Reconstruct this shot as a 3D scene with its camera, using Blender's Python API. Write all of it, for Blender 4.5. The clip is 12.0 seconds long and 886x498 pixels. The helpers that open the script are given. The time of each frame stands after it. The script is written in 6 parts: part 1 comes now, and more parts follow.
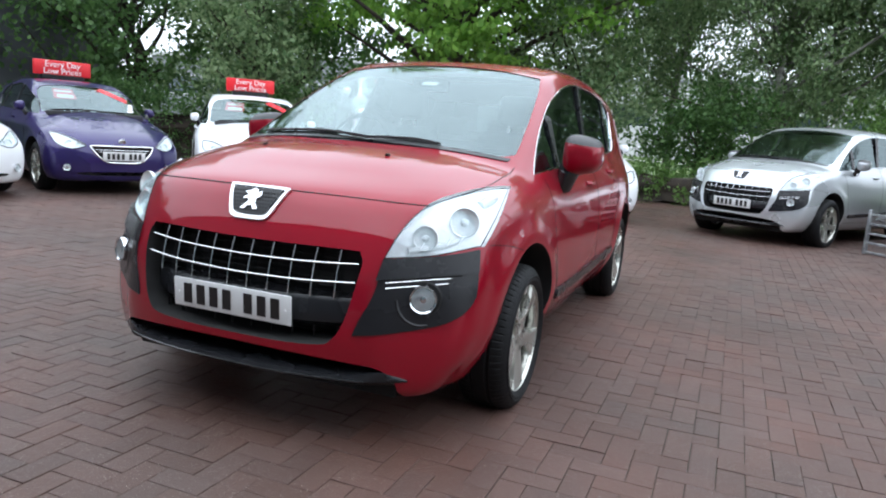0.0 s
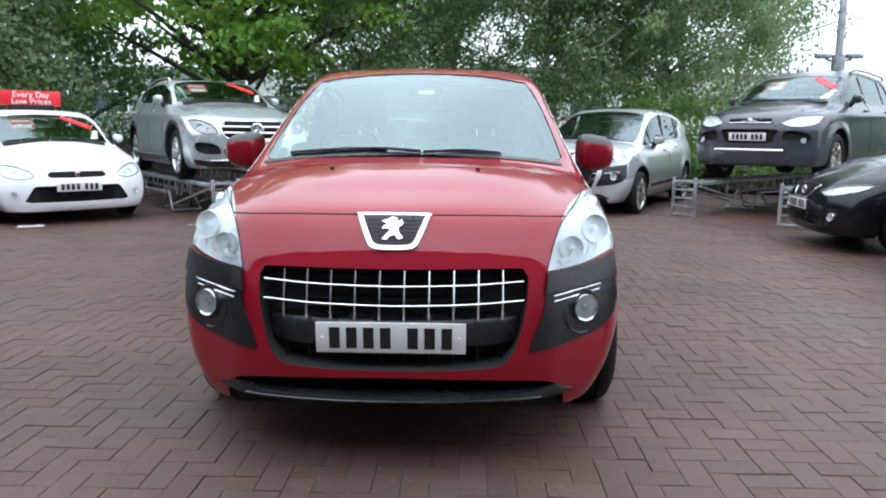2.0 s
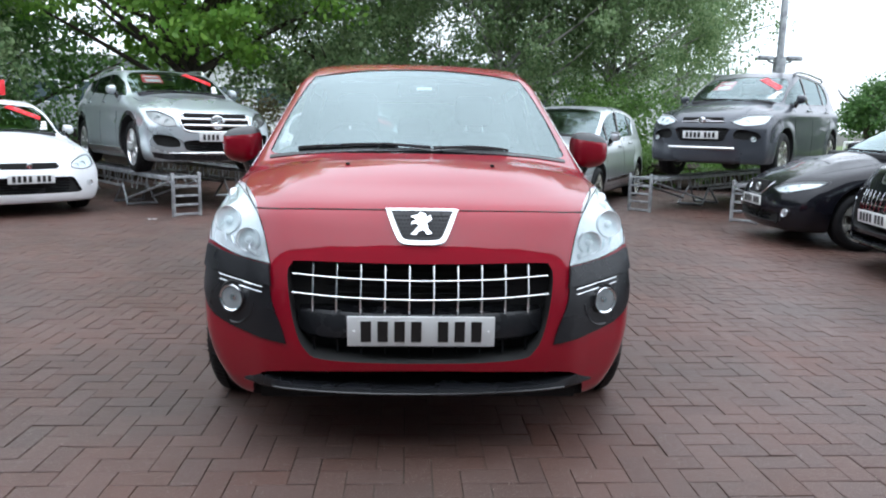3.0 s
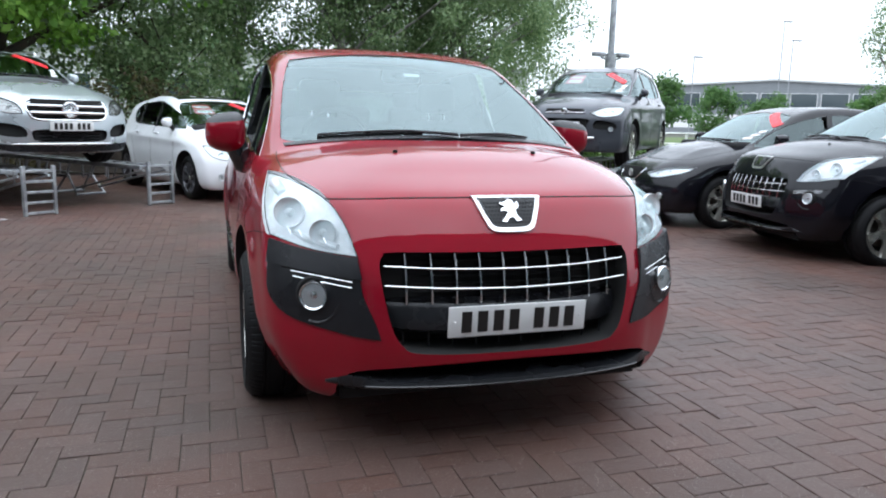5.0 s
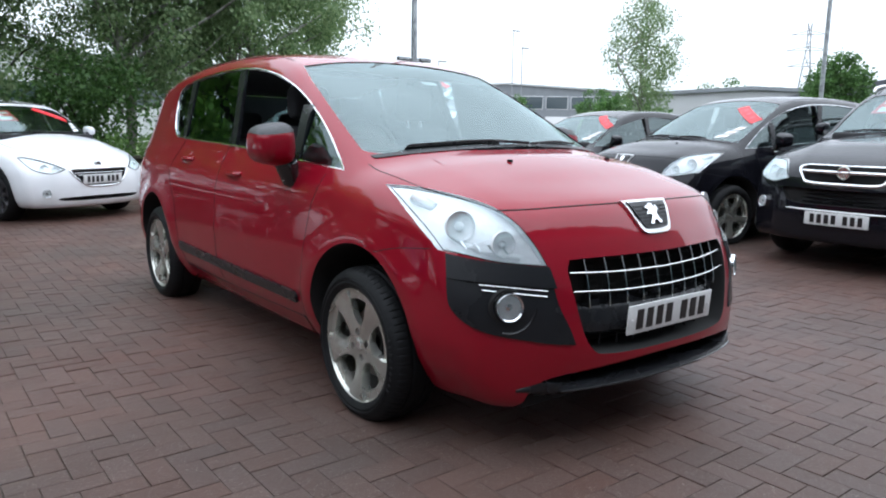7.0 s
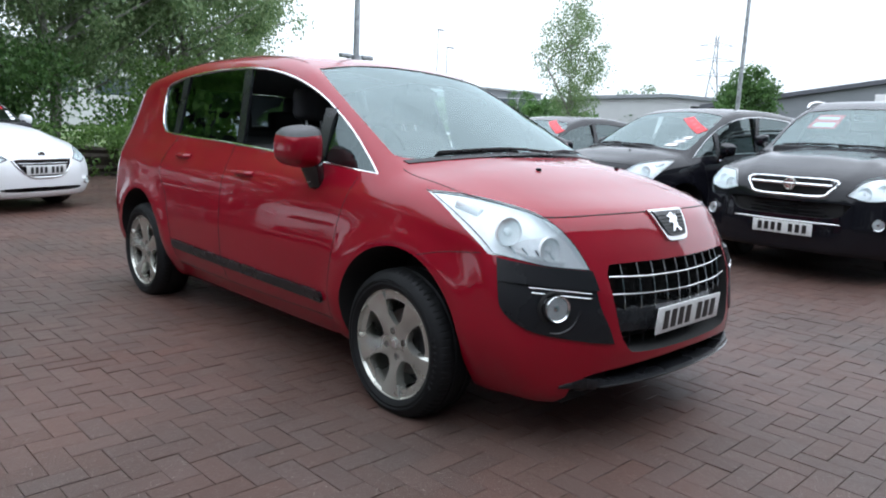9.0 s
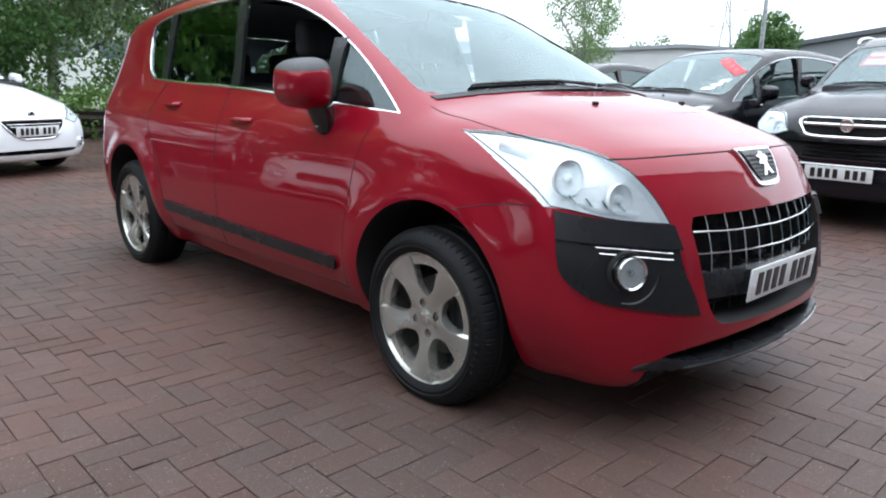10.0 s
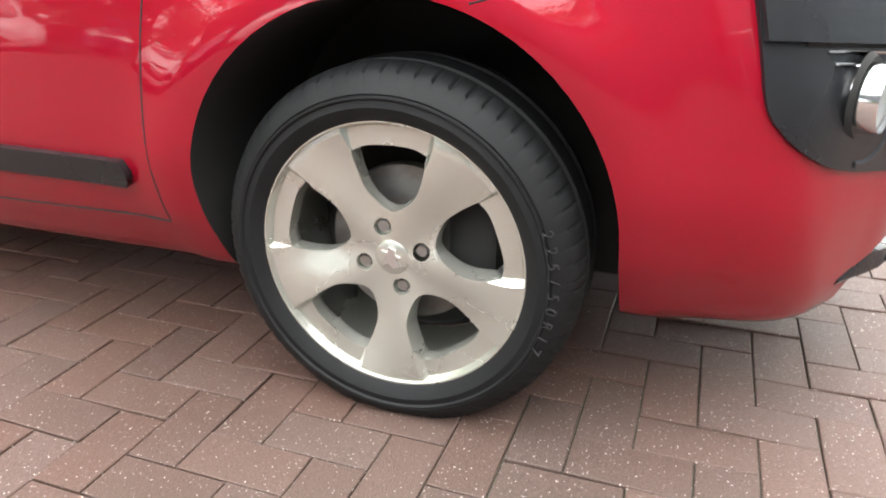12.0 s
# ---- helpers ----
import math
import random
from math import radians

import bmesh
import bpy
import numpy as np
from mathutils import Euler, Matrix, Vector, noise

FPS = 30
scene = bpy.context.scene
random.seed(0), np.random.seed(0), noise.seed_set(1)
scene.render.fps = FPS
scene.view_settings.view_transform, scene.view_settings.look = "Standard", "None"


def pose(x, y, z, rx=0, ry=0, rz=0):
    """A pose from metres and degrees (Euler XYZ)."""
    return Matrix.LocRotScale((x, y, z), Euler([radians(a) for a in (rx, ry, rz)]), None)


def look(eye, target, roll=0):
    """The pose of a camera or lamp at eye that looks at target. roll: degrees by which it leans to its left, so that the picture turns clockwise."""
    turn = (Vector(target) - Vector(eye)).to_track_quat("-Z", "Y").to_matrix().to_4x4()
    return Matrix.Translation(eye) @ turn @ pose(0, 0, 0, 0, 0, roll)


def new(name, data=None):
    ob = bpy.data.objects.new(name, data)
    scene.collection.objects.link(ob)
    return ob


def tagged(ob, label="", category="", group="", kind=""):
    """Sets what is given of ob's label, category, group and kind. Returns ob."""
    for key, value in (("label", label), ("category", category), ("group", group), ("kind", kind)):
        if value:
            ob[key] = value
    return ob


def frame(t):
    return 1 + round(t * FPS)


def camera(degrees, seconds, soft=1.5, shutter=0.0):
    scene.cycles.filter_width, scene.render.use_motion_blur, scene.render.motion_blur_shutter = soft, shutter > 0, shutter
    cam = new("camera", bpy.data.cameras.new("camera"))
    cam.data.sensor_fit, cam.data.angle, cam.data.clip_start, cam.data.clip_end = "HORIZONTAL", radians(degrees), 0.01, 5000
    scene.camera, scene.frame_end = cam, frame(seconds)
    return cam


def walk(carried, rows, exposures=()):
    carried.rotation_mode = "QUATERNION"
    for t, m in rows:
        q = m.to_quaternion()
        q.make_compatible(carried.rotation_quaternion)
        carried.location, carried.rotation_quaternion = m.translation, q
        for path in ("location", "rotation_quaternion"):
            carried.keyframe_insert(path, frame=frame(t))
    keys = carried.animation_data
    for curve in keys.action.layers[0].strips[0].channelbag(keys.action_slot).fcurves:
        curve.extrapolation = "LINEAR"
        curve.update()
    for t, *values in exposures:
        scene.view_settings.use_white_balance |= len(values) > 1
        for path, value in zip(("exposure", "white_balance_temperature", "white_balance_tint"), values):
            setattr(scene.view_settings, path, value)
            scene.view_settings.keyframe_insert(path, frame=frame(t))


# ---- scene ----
from mathutils.bvhtree import BVHTree

SINK = 0.018
cam = camera(63.1, 12.0, soft=2.0)
PATH = [
    (0, (1.645, -2.105, 1.191), (0.926, -0.269, 0.86), 4.3),
    (0.5, (1.304, -2.209, 1.194), (0.747, -0.318, 0.855), 2.6),
    (1, (0.924, -2.316, 1.193), (0.505, -0.388, 0.868), 1.7),
    (1.5, (0.575, -2.308, 1.207), (0.332, -0.352, 0.867), 1.4),
    (2, (0.252, -2.392, 1.219), (0.192, -0.42, 0.895), 0.4),
    (2.5, (0.064, -2.444, 1.228), (0.099, -0.472, 0.893), 0.2),
    (4.3, (-0.535, -2.425, 1.189), (-0.215, -0.478, 0.86), 3.7),
    (4.5, (-0.671, -2.358, 1.174), (-0.297, -0.422, 0.843), 3.5),
    (5, (-1.014, -2.24, 1.189), (-0.407, -0.367, 0.838), 1.4),
    (5.5, (-1.393, -2.184, 1.208), (-0.608, -0.378, 0.859), 0.5),
    (6, (-1.736, -1.943, 1.177), (-0.853, -0.181, 0.839), 2.3),
    (6.5, (-2.018, -1.768, 1.183), (-0.978, -0.093, 0.849), 1.3),
    (7, (-2.34, -1.581, 1.196), (-1.133, -0.021, 0.862), 0.8),
    (7.2, (-2.41, -1.467, 1.207), (-1.171, 0.066, 0.864), 0.5),
    (9, (-2.783, -1.362, 1.228), (-1.407, 0.05, 0.893), 2.6),
    (9.5, (-2.683, -1.165, 1.224), (-1.291, 0.222, 0.853), 0.9),
    (10, (-2.492, -0.923, 1.114), (-1.149, 0.491, 0.67), 1.3),
    (10.5, (-2.4, -0.57, 0.99), (-0.945, 0.707, 0.487), 0.7),
    (11, (-2.113, -0.195, 0.935), (-0.646, 0.946, 0.197), -2.3),
    (11.5, (-1.97, 0.131, 0.874), (-0.423, 1.071, 0.025), 2.2),
    (12, (-1.881, 0.409, 0.796), (-0.148, 1.038, 0.02), -0.2),
]
walk(cam, [(t, look((x, y, z - SINK), (a, b, c - SINK), roll)) for t, (x, y, z), (a, b, c), roll in PATH], exposures=((0.0, 0.34, 6050, 10), (2.5, 0.36, 6050, 10), (4.5, 0.28, 6050, 10), (5.5, 0.17, 6050, 10), (7.0, 0.11, 6050, 10), (9.0, 0.11, 6050, 10), (9.5, 0.24, 6050, 10), (10.5, 0.66, 6300, 10), (11.0, 1.18, 6500, 10), (12.0, 2.0, 7000, 10)))

# ---- world, sun, exposure ----
world = bpy.data.worlds.new("overcast_sky")
scene.world = world
world.use_nodes = True
wn = world.node_tree.nodes
wl = world.node_tree.links
wn.clear()
w_out = wn.new("ShaderNodeOutputWorld")
w_bg = wn.new("ShaderNodeBackground")
w_sky = wn.new("ShaderNodeTexSky")
w_sky.sky_type = "NISHITA"
w_sky.sun_disc = False
w_sky.sun_elevation = radians(52)
w_sky.sun_rotation = radians(150)
w_sky.air_density, w_sky.dust_density, w_sky.ozone_density = 1.0, 1.0, 1.0
w_hsv = wn.new("ShaderNodeHueSaturation")
w_hsv.inputs["Saturation"].default_value = 0.16
w_hsv.inputs["Value"].default_value = 1.0
# soft cloud structure of the overcast layer
w_tc = wn.new("ShaderNodeTexCoord")
w_cloud = wn.new("ShaderNodeTexNoise")
w_cloud.inputs["Scale"].default_value = 2.2
w_cloud.inputs["Detail"].default_value = 5
w_ramp = wn.new("ShaderNodeMapRange")
w_ramp.inputs["From Min"].default_value, w_ramp.inputs["From Max"].default_value = 0.3, 0.7
w_ramp.inputs["To Min"].default_value, w_ramp.inputs["To Max"].default_value = 0.82, 1.18
w_mul = wn.new("ShaderNodeMix")
w_mul.data_type, w_mul.blend_type = "RGBA", "MULTIPLY"
w_mul.inputs["Factor"].default_value = 1.0
wl.new(w_tc.outputs["Generated"], w_cloud.inputs["Vector"])
wl.new(w_cloud.outputs["Fac"], w_ramp.inputs["Value"])
wl.new(w_sky.outputs["Color"], w_hsv.inputs["Color"])
w_veil = wn.new("ShaderNodeMix")
w_veil.data_type = "RGBA"
w_veil.inputs["Factor"].default_value = 0.75
# an overcast layer is three times as bright overhead as at the horizon
w_sep = wn.new("ShaderNodeSeparateXYZ")
w_grad = wn.new("ShaderNodeMapRange")
w_grad.inputs["From Min"].default_value, w_grad.inputs["From Max"].default_value = 0.0, 1.0
w_grad.inputs["To Min"].default_value, w_grad.inputs["To Max"].default_value = 0.42, 1.0
w_tint = wn.new("ShaderNodeMix")
w_tint.data_type, w_tint.blend_type = "RGBA", "MULTIPLY"
w_tint.inputs["Factor"].default_value = 1.0
w_tint.inputs["A"].default_value = (26.0, 27.6, 29.4, 1)
wl.new(w_tc.outputs["Generated"], w_sep.inputs["Vector"])
wl.new(w_sep.outputs["Z"], w_grad.inputs["Value"])
wl.new(w_grad.outputs["Result"], w_tint.inputs["B"])
wl.new(w_tint.outputs["Result"], w_veil.inputs["B"])
wl.new(w_hsv.outputs["Color"], w_veil.inputs["A"])
wl.new(w_veil.outputs["Result"], w_mul.inputs["A"])
wl.new(w_ramp.outputs["Result"], w_mul.inputs["B"])
wl.new(w_mul.outputs["Result"], w_bg.inputs["Color"])
w_bg.inputs["Strength"].default_value = 0.12
wl.new(w_bg.outputs["Background"], w_out.inputs["Surface"])

sun = new("sun", bpy.data.lights.new("sun", "SUN"))
sun.data.energy, sun.data.angle, sun.data.color = 0.5, radians(110), (1.0, 0.97, 0.93)
sun.matrix_world = look((6, -10, 17), (0, 0, 0))


# ---- materials ----
def mat(name, color=(0.5, 0.5, 0.5), rough=0.5, metal=0.0, coat=0.0, coat_rough=0.05, vary=0.0, vary_scale=6.0, fine=0.0, fine_scale=180.0,
        bump=0.0, bump_scale=120.0, dark=None, spec=0.5, island=0.0, objects=0.0, rough_vary=0.0, specks=None, placed=False):
    """A principled surface with stains at a large scale, grain at a small one and a fine relief."""
    m = bpy.data.materials.new(name)
    m.use_nodes = True
    nt = m.node_tree
    b = nt.nodes["Principled BSDF"]
    b.inputs["Base Color"].default_value = (*color, 1)
    b.inputs["Roughness"].default_value = rough
    b.inputs["Metallic"].default_value = metal
    b.inputs["Coat Weight"].default_value = coat
    b.inputs["Coat Roughness"].default_value = coat_rough
    b.inputs["Specular IOR Level"].default_value = spec
    tc = nt.nodes.new("ShaderNodeTexCoord")
    where = nt.nodes.new("ShaderNodeNewGeometry").outputs["Position"] if placed else tc.outputs["Object"]
    last = None

    def noise_node(scale, detail=4):
        n = nt.nodes.new("ShaderNodeTexNoise")
        n.inputs["Scale"].default_value = scale
        n.inputs["Detail"].default_value = detail
        nt.links.new(where, n.inputs["Vector"])
        return n

    def value_mul(fac_socket, lo, hi, previous, tone=0.0):
        mr = nt.nodes.new("ShaderNodeMapRange")
        mr.inputs["From Min"].default_value, mr.inputs["From Max"].default_value = 0.25, 0.75
        mr.inputs["To Min"].default_value, mr.inputs["To Max"].default_value = lo, hi
        nt.links.new(fac_socket, mr.inputs["Value"])
        hs = nt.nodes.new("ShaderNodeHueSaturation")
        if previous is None:
            hs.inputs["Color"].default_value = (*color, 1)
        else:
            nt.links.new(previous, hs.inputs["Color"])
        nt.links.new(mr.outputs["Result"], hs.inputs["Value"])
        if tone:
            # some pieces are redder, some greyer
            tr = nt.nodes.new("ShaderNodeMath")
            tr.operation = "PINGPONG"
            nt.links.new(fac_socket, tr.inputs[0])
            tr.inputs[1].default_value = 0.07
            ts = nt.nodes.new("ShaderNodeMapRange")
            ts.inputs["From Max"].default_value = 0.07
            ts.inputs["To Min"].default_value, ts.inputs["To Max"].default_value = 1 - tone, 1 + tone
            nt.links.new(tr.outputs[0], ts.inputs["Value"])
            nt.links.new(ts.outputs["Result"], hs.inputs["Saturation"])
        return hs.outputs["Color"]

    if dark is not None:
        n = noise_node(vary_scale, 6)
        mx = nt.nodes.new("ShaderNodeMix")
        mx.data_type = "RGBA"
        mr = nt.nodes.new("ShaderNodeMapRange")
        mr.inputs["From Min"].default_value, mr.inputs["From Max"].default_value = 0.38, 0.66
        nt.links.new(n.outputs["Fac"], mr.inputs["Value"])
        nt.links.new(mr.outputs["Result"], mx.inputs["Factor"])
        mx.inputs["A"].default_value, mx.inputs["B"].default_value = (*color, 1), (*dark, 1)
        last = mx.outputs["Result"]
    if vary:
        last = value_mul(noise_node(vary_scale * 1.7, 5).outputs["Fac"], 1 - vary, 1 + vary, last)
    if fine:
        last = value_mul(noise_node(fine_scale, 2).outputs["Fac"], 1 - fine, 1 + fine, last)
    if island:
        g = nt.nodes.new("ShaderNodeNewGeometry")
        mr0 = nt.nodes.new("ShaderNodeMapRange")
        mr0.inputs["To Min"].default_value, mr0.inputs["To Max"].default_value = 0.25, 0.75
        nt.links.new(g.outputs["Random Per Island"], mr0.inputs["Value"])
        last = value_mul(mr0.outputs["Result"], 1 - island, 1 + island, last, 0.10 if placed else 0.0)
    if objects:
        g = nt.nodes.new("ShaderNodeObjectInfo")
        mr0 = nt.nodes.new("ShaderNodeMapRange")
        mr0.inputs["To Min"].default_value, mr0.inputs["To Max"].default_value = 0.25, 0.75
        nt.links.new(g.outputs["Random"], mr0.inputs["Value"])
        last = value_mul(mr0.outputs["Result"], 1 - objects, 1 + objects, last, 0.10)
    if specks is not None:
        n = noise_node(190, 1)
        mr = nt.nodes.new("ShaderNodeMapRange")
        mr.inputs["From Min"].default_value, mr.inputs["From Max"].default_value = 0.69, 0.735
        nt.links.new(n.outputs["Fac"], mr.inputs["Value"])
        mx = nt.nodes.new("ShaderNodeMix")
        mx.data_type = "RGBA"
        nt.links.new(mr.outputs["Result"], mx.inputs["Factor"])
        nt.links.new(last, mx.inputs["A"])
        mx.inputs["B"].default_value = (*specks, 1)
        last = mx.outputs["Result"]
    if last is not None:
        nt.links.new(last, b.inputs["Base Color"])
    if rough_vary:
        n = noise_node(vary_scale * 0.8, 5)
        mr = nt.nodes.new("ShaderNodeMapRange")
        mr.inputs["From Min"].default_value, mr.inputs["From Max"].default_value = 0.3, 0.7
        mr.inputs["To Min"].default_value, mr.inputs["To Max"].default_value = max(rough - rough_vary, 0.02), min(rough + rough_vary, 1)
        nt.links.new(n.outputs["Fac"], mr.inputs["Value"])
        nt.links.new(mr.outputs["Result"], b.inputs["Roughness"])
    if bump:
        bp = nt.nodes.new("ShaderNodeBump")
        bp.inputs["Strength"].default_value = bump
        bp.inputs["Distance"].default_value = 0.004
        nt.links.new(noise_node(bump_scale, 3).outputs["Fac"], bp.inputs["Height"])
        nt.links.new(bp.outputs["Normal"], b.inputs["Normal"])
    return m


def glass_mat(name, tint=(0.8, 0.9, 0.88), clear=0.75, rough=0.02, gloss=1.5):
    """Thin tinted pane: part clear, part dark, with a real reflection by its angle."""
    m = bpy.data.materials.new(name)
    m.use_nodes = True
    nt = m.node_tree
    nt.nodes.clear()
    out = nt.nodes.new("ShaderNodeOutputMaterial")
    tr = nt.nodes.new("ShaderNodeBsdfTransparent")
    tr.inputs["Color"].default_value = (*[c * clear for c in tint], 1)
    gl = nt.nodes.new("ShaderNodeBsdfGlossy")
    gl.inputs["Roughness"].default_value = rough
    gl.inputs["Color"].default_value = (0.82, 0.975, 0.98, 1)
    fr = nt.nodes.new("ShaderNodeFresnel")
    fr.inputs["IOR"].default_value = gloss
    mx = nt.nodes.new("ShaderNodeMixShader")
    nt.links.new(fr.outputs["Fac"], mx.inputs["Fac"])
    nt.links.new(tr.outputs["BSDF"], mx.inputs[1])
    nt.links.new(gl.outputs["BSDF"], mx.inputs[2])
    nt.links.new(mx.outputs["Shader"], out.inputs["Surface"])
    return m


def paint(name, color, metal=0.35, rough=0.32, flake=0.05, coat=0.9):
    return mat(name, color, rough=rough, metal=metal, coat=coat, coat_rough=0.03, spec=0.08, vary=flake, vary_scale=1.5, fine=0.03, fine_scale=900, rough_vary=0.05)


M = dict(
    red=paint("metallic_red_paint", (0.25, 0.0018, 0.0130), 0.2, 0.42),
    silver=paint("silver_paint", (0.46, 0.505, 0.525), 0.6, 0.3),
    pale_silver=paint("pale_silver_paint", (0.58, 0.61, 0.63), 0.6, 0.3),
    white=paint("white_paint", (0.80, 0.815, 0.83), 0.0, 0.35),
    purple=paint("purple_paint", (0.026, 0.018, 0.092), 0.3, 0.3),
    black=paint("black_paint", (0.006, 0.006, 0.009), 0.0, 0.25, coat=0.6),
    grey=paint("dark_grey_paint", (0.062, 0.067, 0.078), 0.4, 0.3, coat=0.7),
    plastic=mat("black_textured_plastic", (0.0115, 0.012, 0.014), rough=0.27, spec=0.4, vary=0.15, vary_scale=5, bump=0.15, bump_scale=700, rough_vary=0.1),
    cap=mat("grained_grey_cap", (0.045, 0.045, 0.047), rough=0.45, vary=0.15, vary_scale=20, bump=0.2, bump_scale=600),
    gloss_black=mat("gloss_black_trim", (0.008, 0.008, 0.009), rough=0.12, coat=0.5, vary=0.1),
    well=mat("wheel_well_liner", (0.012, 0.012, 0.012), rough=0.9, vary=0.2, vary_scale=8),
    cabin=mat("dark_cabin_trim", (0.018, 0.018, 0.02), rough=0.8, vary=0.15, bump=0.2, bump_scale=400),
    headliner=mat("pale_grey_headliner", (0.42, 0.42, 0.40), rough=0.95, vary=0.08, vary_scale=5, bump=0.2, bump_scale=600),
    seat=mat("charcoal_seat_cloth", (0.03, 0.031, 0.034), rough=0.95, vary=0.2, bump=0.3, bump_scale=500),
    chrome=mat("chrome", (0.74, 0.75, 0.76), rough=0.12, metal=1.0, vary=0.03, rough_vary=0.05),
    bolt=mat("wheel_bolt_steel", (0.30, 0.29, 0.28), rough=0.35, metal=0.9, vary=0.1, vary_scale=40),
    satin=mat("satin_chrome", (0.72, 0.72, 0.72), rough=0.28, metal=1.0, vary=0.05),
    reflector=mat("lamp_reflector", (0.92, 0.93, 0.94), rough=0.24, metal=0.1, vary=0.08, vary_scale=25, bump=0.8, bump_scale=45),
    bowl=mat("bright_lamp_bowl", (0.92, 0.93, 0.94), rough=0.25, metal=0.0, vary=0.06, vary_scale=60, bump=0.5, bump_scale=90),
    rubber=mat("tyre_rubber", (0.0075, 0.0078, 0.0085), rough=0.58, spec=0.2, vary=0.2, vary_scale=9, fine=0.2, fine_scale=300, bump=0.25, bump_scale=500),
    worn_rubber=mat("worn_raised_rubber", (0.018, 0.018, 0.019), rough=0.6, spec=0.3, vary=0.2, vary_scale=20),
    rim=mat("silver_alloy", (0.50, 0.50, 0.455), rough=0.27, metal=0.8, vary=0.04, vary_scale=7, rough_vary=0.06),
    dark_rim=mat("dark_machined_alloy", (0.12, 0.12, 0.13), rough=0.35, metal=0.7, vary=0.1),
    disc=mat("brake_disc_steel", (0.16, 0.155, 0.15), rough=0.45, metal=0.6, dark=(0.09, 0.07, 0.06), vary_scale=14),
    plate=mat("white_number_plate", (0.70, 0.71, 0.70), rough=0.3, coat=0.4, vary=0.03),
    ink=mat("black_print", (0.012, 0.012, 0.012), rough=0.4),
    red_sign=mat("red_printed_card", (0.62, 0.012, 0.02), rough=0.4, vary=0.06),
    pink_sign=mat("pink_price_sticker", (0.75, 0.10, 0.13), rough=0.5, vary=0.06),
    white_print=mat("white_print", (0.8, 0.8, 0.8), rough=0.5, vary=0.03),
    galv=mat("galvanised_steel", (0.40, 0.42, 0.43), rough=0.45, metal=0.6, dark=(0.22, 0.23, 0.24), vary_scale=9, fine=0.1, fine_scale=200),
    # near-black: paints the shade in gaps and openings, also colours small dark parts
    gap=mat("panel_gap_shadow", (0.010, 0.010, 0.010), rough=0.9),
    frost=mat("clear_tail_lens", (0.7, 0.7, 0.72), rough=0.15, coat=0.8, vary=0.05),
    screen=glass_mat("windscreen_glass", (0.84, 0.97, 0.97), 0.92, 0.015, 2.1),
    pane=glass_mat("tinted_side_glass", (0.60, 0.76, 0.76), 0.38, 0.012, 1.8),
    lens=glass_mat("clear_lamp_lens", (0.98, 0.99, 1.0), 0.99, 0.02, 1.6),
)


# ---- mesh helpers ----
def part(name, bm, material, parent, label="", smooth=True, sharp=40):
    """Link a bmesh or a mesh as one object under a thing or a part."""
    if isinstance(bm, bpy.types.Mesh):
        me = bm
    else:
        me = bpy.data.meshes.new(name)
        bm.to_mesh(me)
        bm.free()
    if material is not None and len(me.materials) == 0:
        me.materials.append(material)
    if smooth:
        me.shade_smooth()
        me.set_sharp_from_angle(angle=radians(sharp))
    ob = new(name, me)
    ob.parent = parent
    return tagged(ob, label) if label else ob


def thing(name, label, category, at=None, group="", kind=""):
    ob = new(name)
    ob.empty_display_size = 0.2
    if at is not None:
        ob.matrix_world = at
    return tagged(ob, label, category, group, kind)


def mesh_of(verts, faces):
    me = bpy.data.meshes.new("mesh")
    me.from_pydata([tuple(v) for v in verts], [], faces)
    me.update()
    return me


def curve(*pts):
    """A smooth monotone curve through (a, b) pairs, for arrays."""
    p = np.array(sorted(pts), float)
    x, y = p[:, 0], p[:, 1]
    d = np.diff(y) / np.diff(x)
    s = np.zeros(len(x))
    for i in range(1, len(x) - 1):
        if d[i - 1] * d[i] > 0:
            s[i] = 2 * d[i - 1] * d[i] / (d[i - 1] + d[i])
    s[0], s[-1] = d[0], d[-1]

    def at(v):
        v = np.asarray(v, float)
        c = np.clip(v, x[0], x[-1])
        i = np.clip(np.searchsorted(x, c, side="right") - 1, 0, len(x) - 2)
        h = x[i + 1] - x[i]
        t = (c - x[i]) / h
        r = ((2 * t**3 - 3 * t**2 + 1) * y[i] + (t**3 - 2 * t**2 + t) * h * s[i] + (-2 * t**3 + 3 * t**2) * y[i + 1] + (t**3 - t**2) * h * s[i + 1])
        return r + np.where(v < x[0], (v - x[0]) * s[0], 0) + np.where(v > x[-1], (v - x[-1]) * s[-1], 0)

    return at


def smax(a, b, k):
    h = np.maximum(k - np.abs(a - b), 0) / k
    return np.maximum(a, b) + h * h * k * 0.25


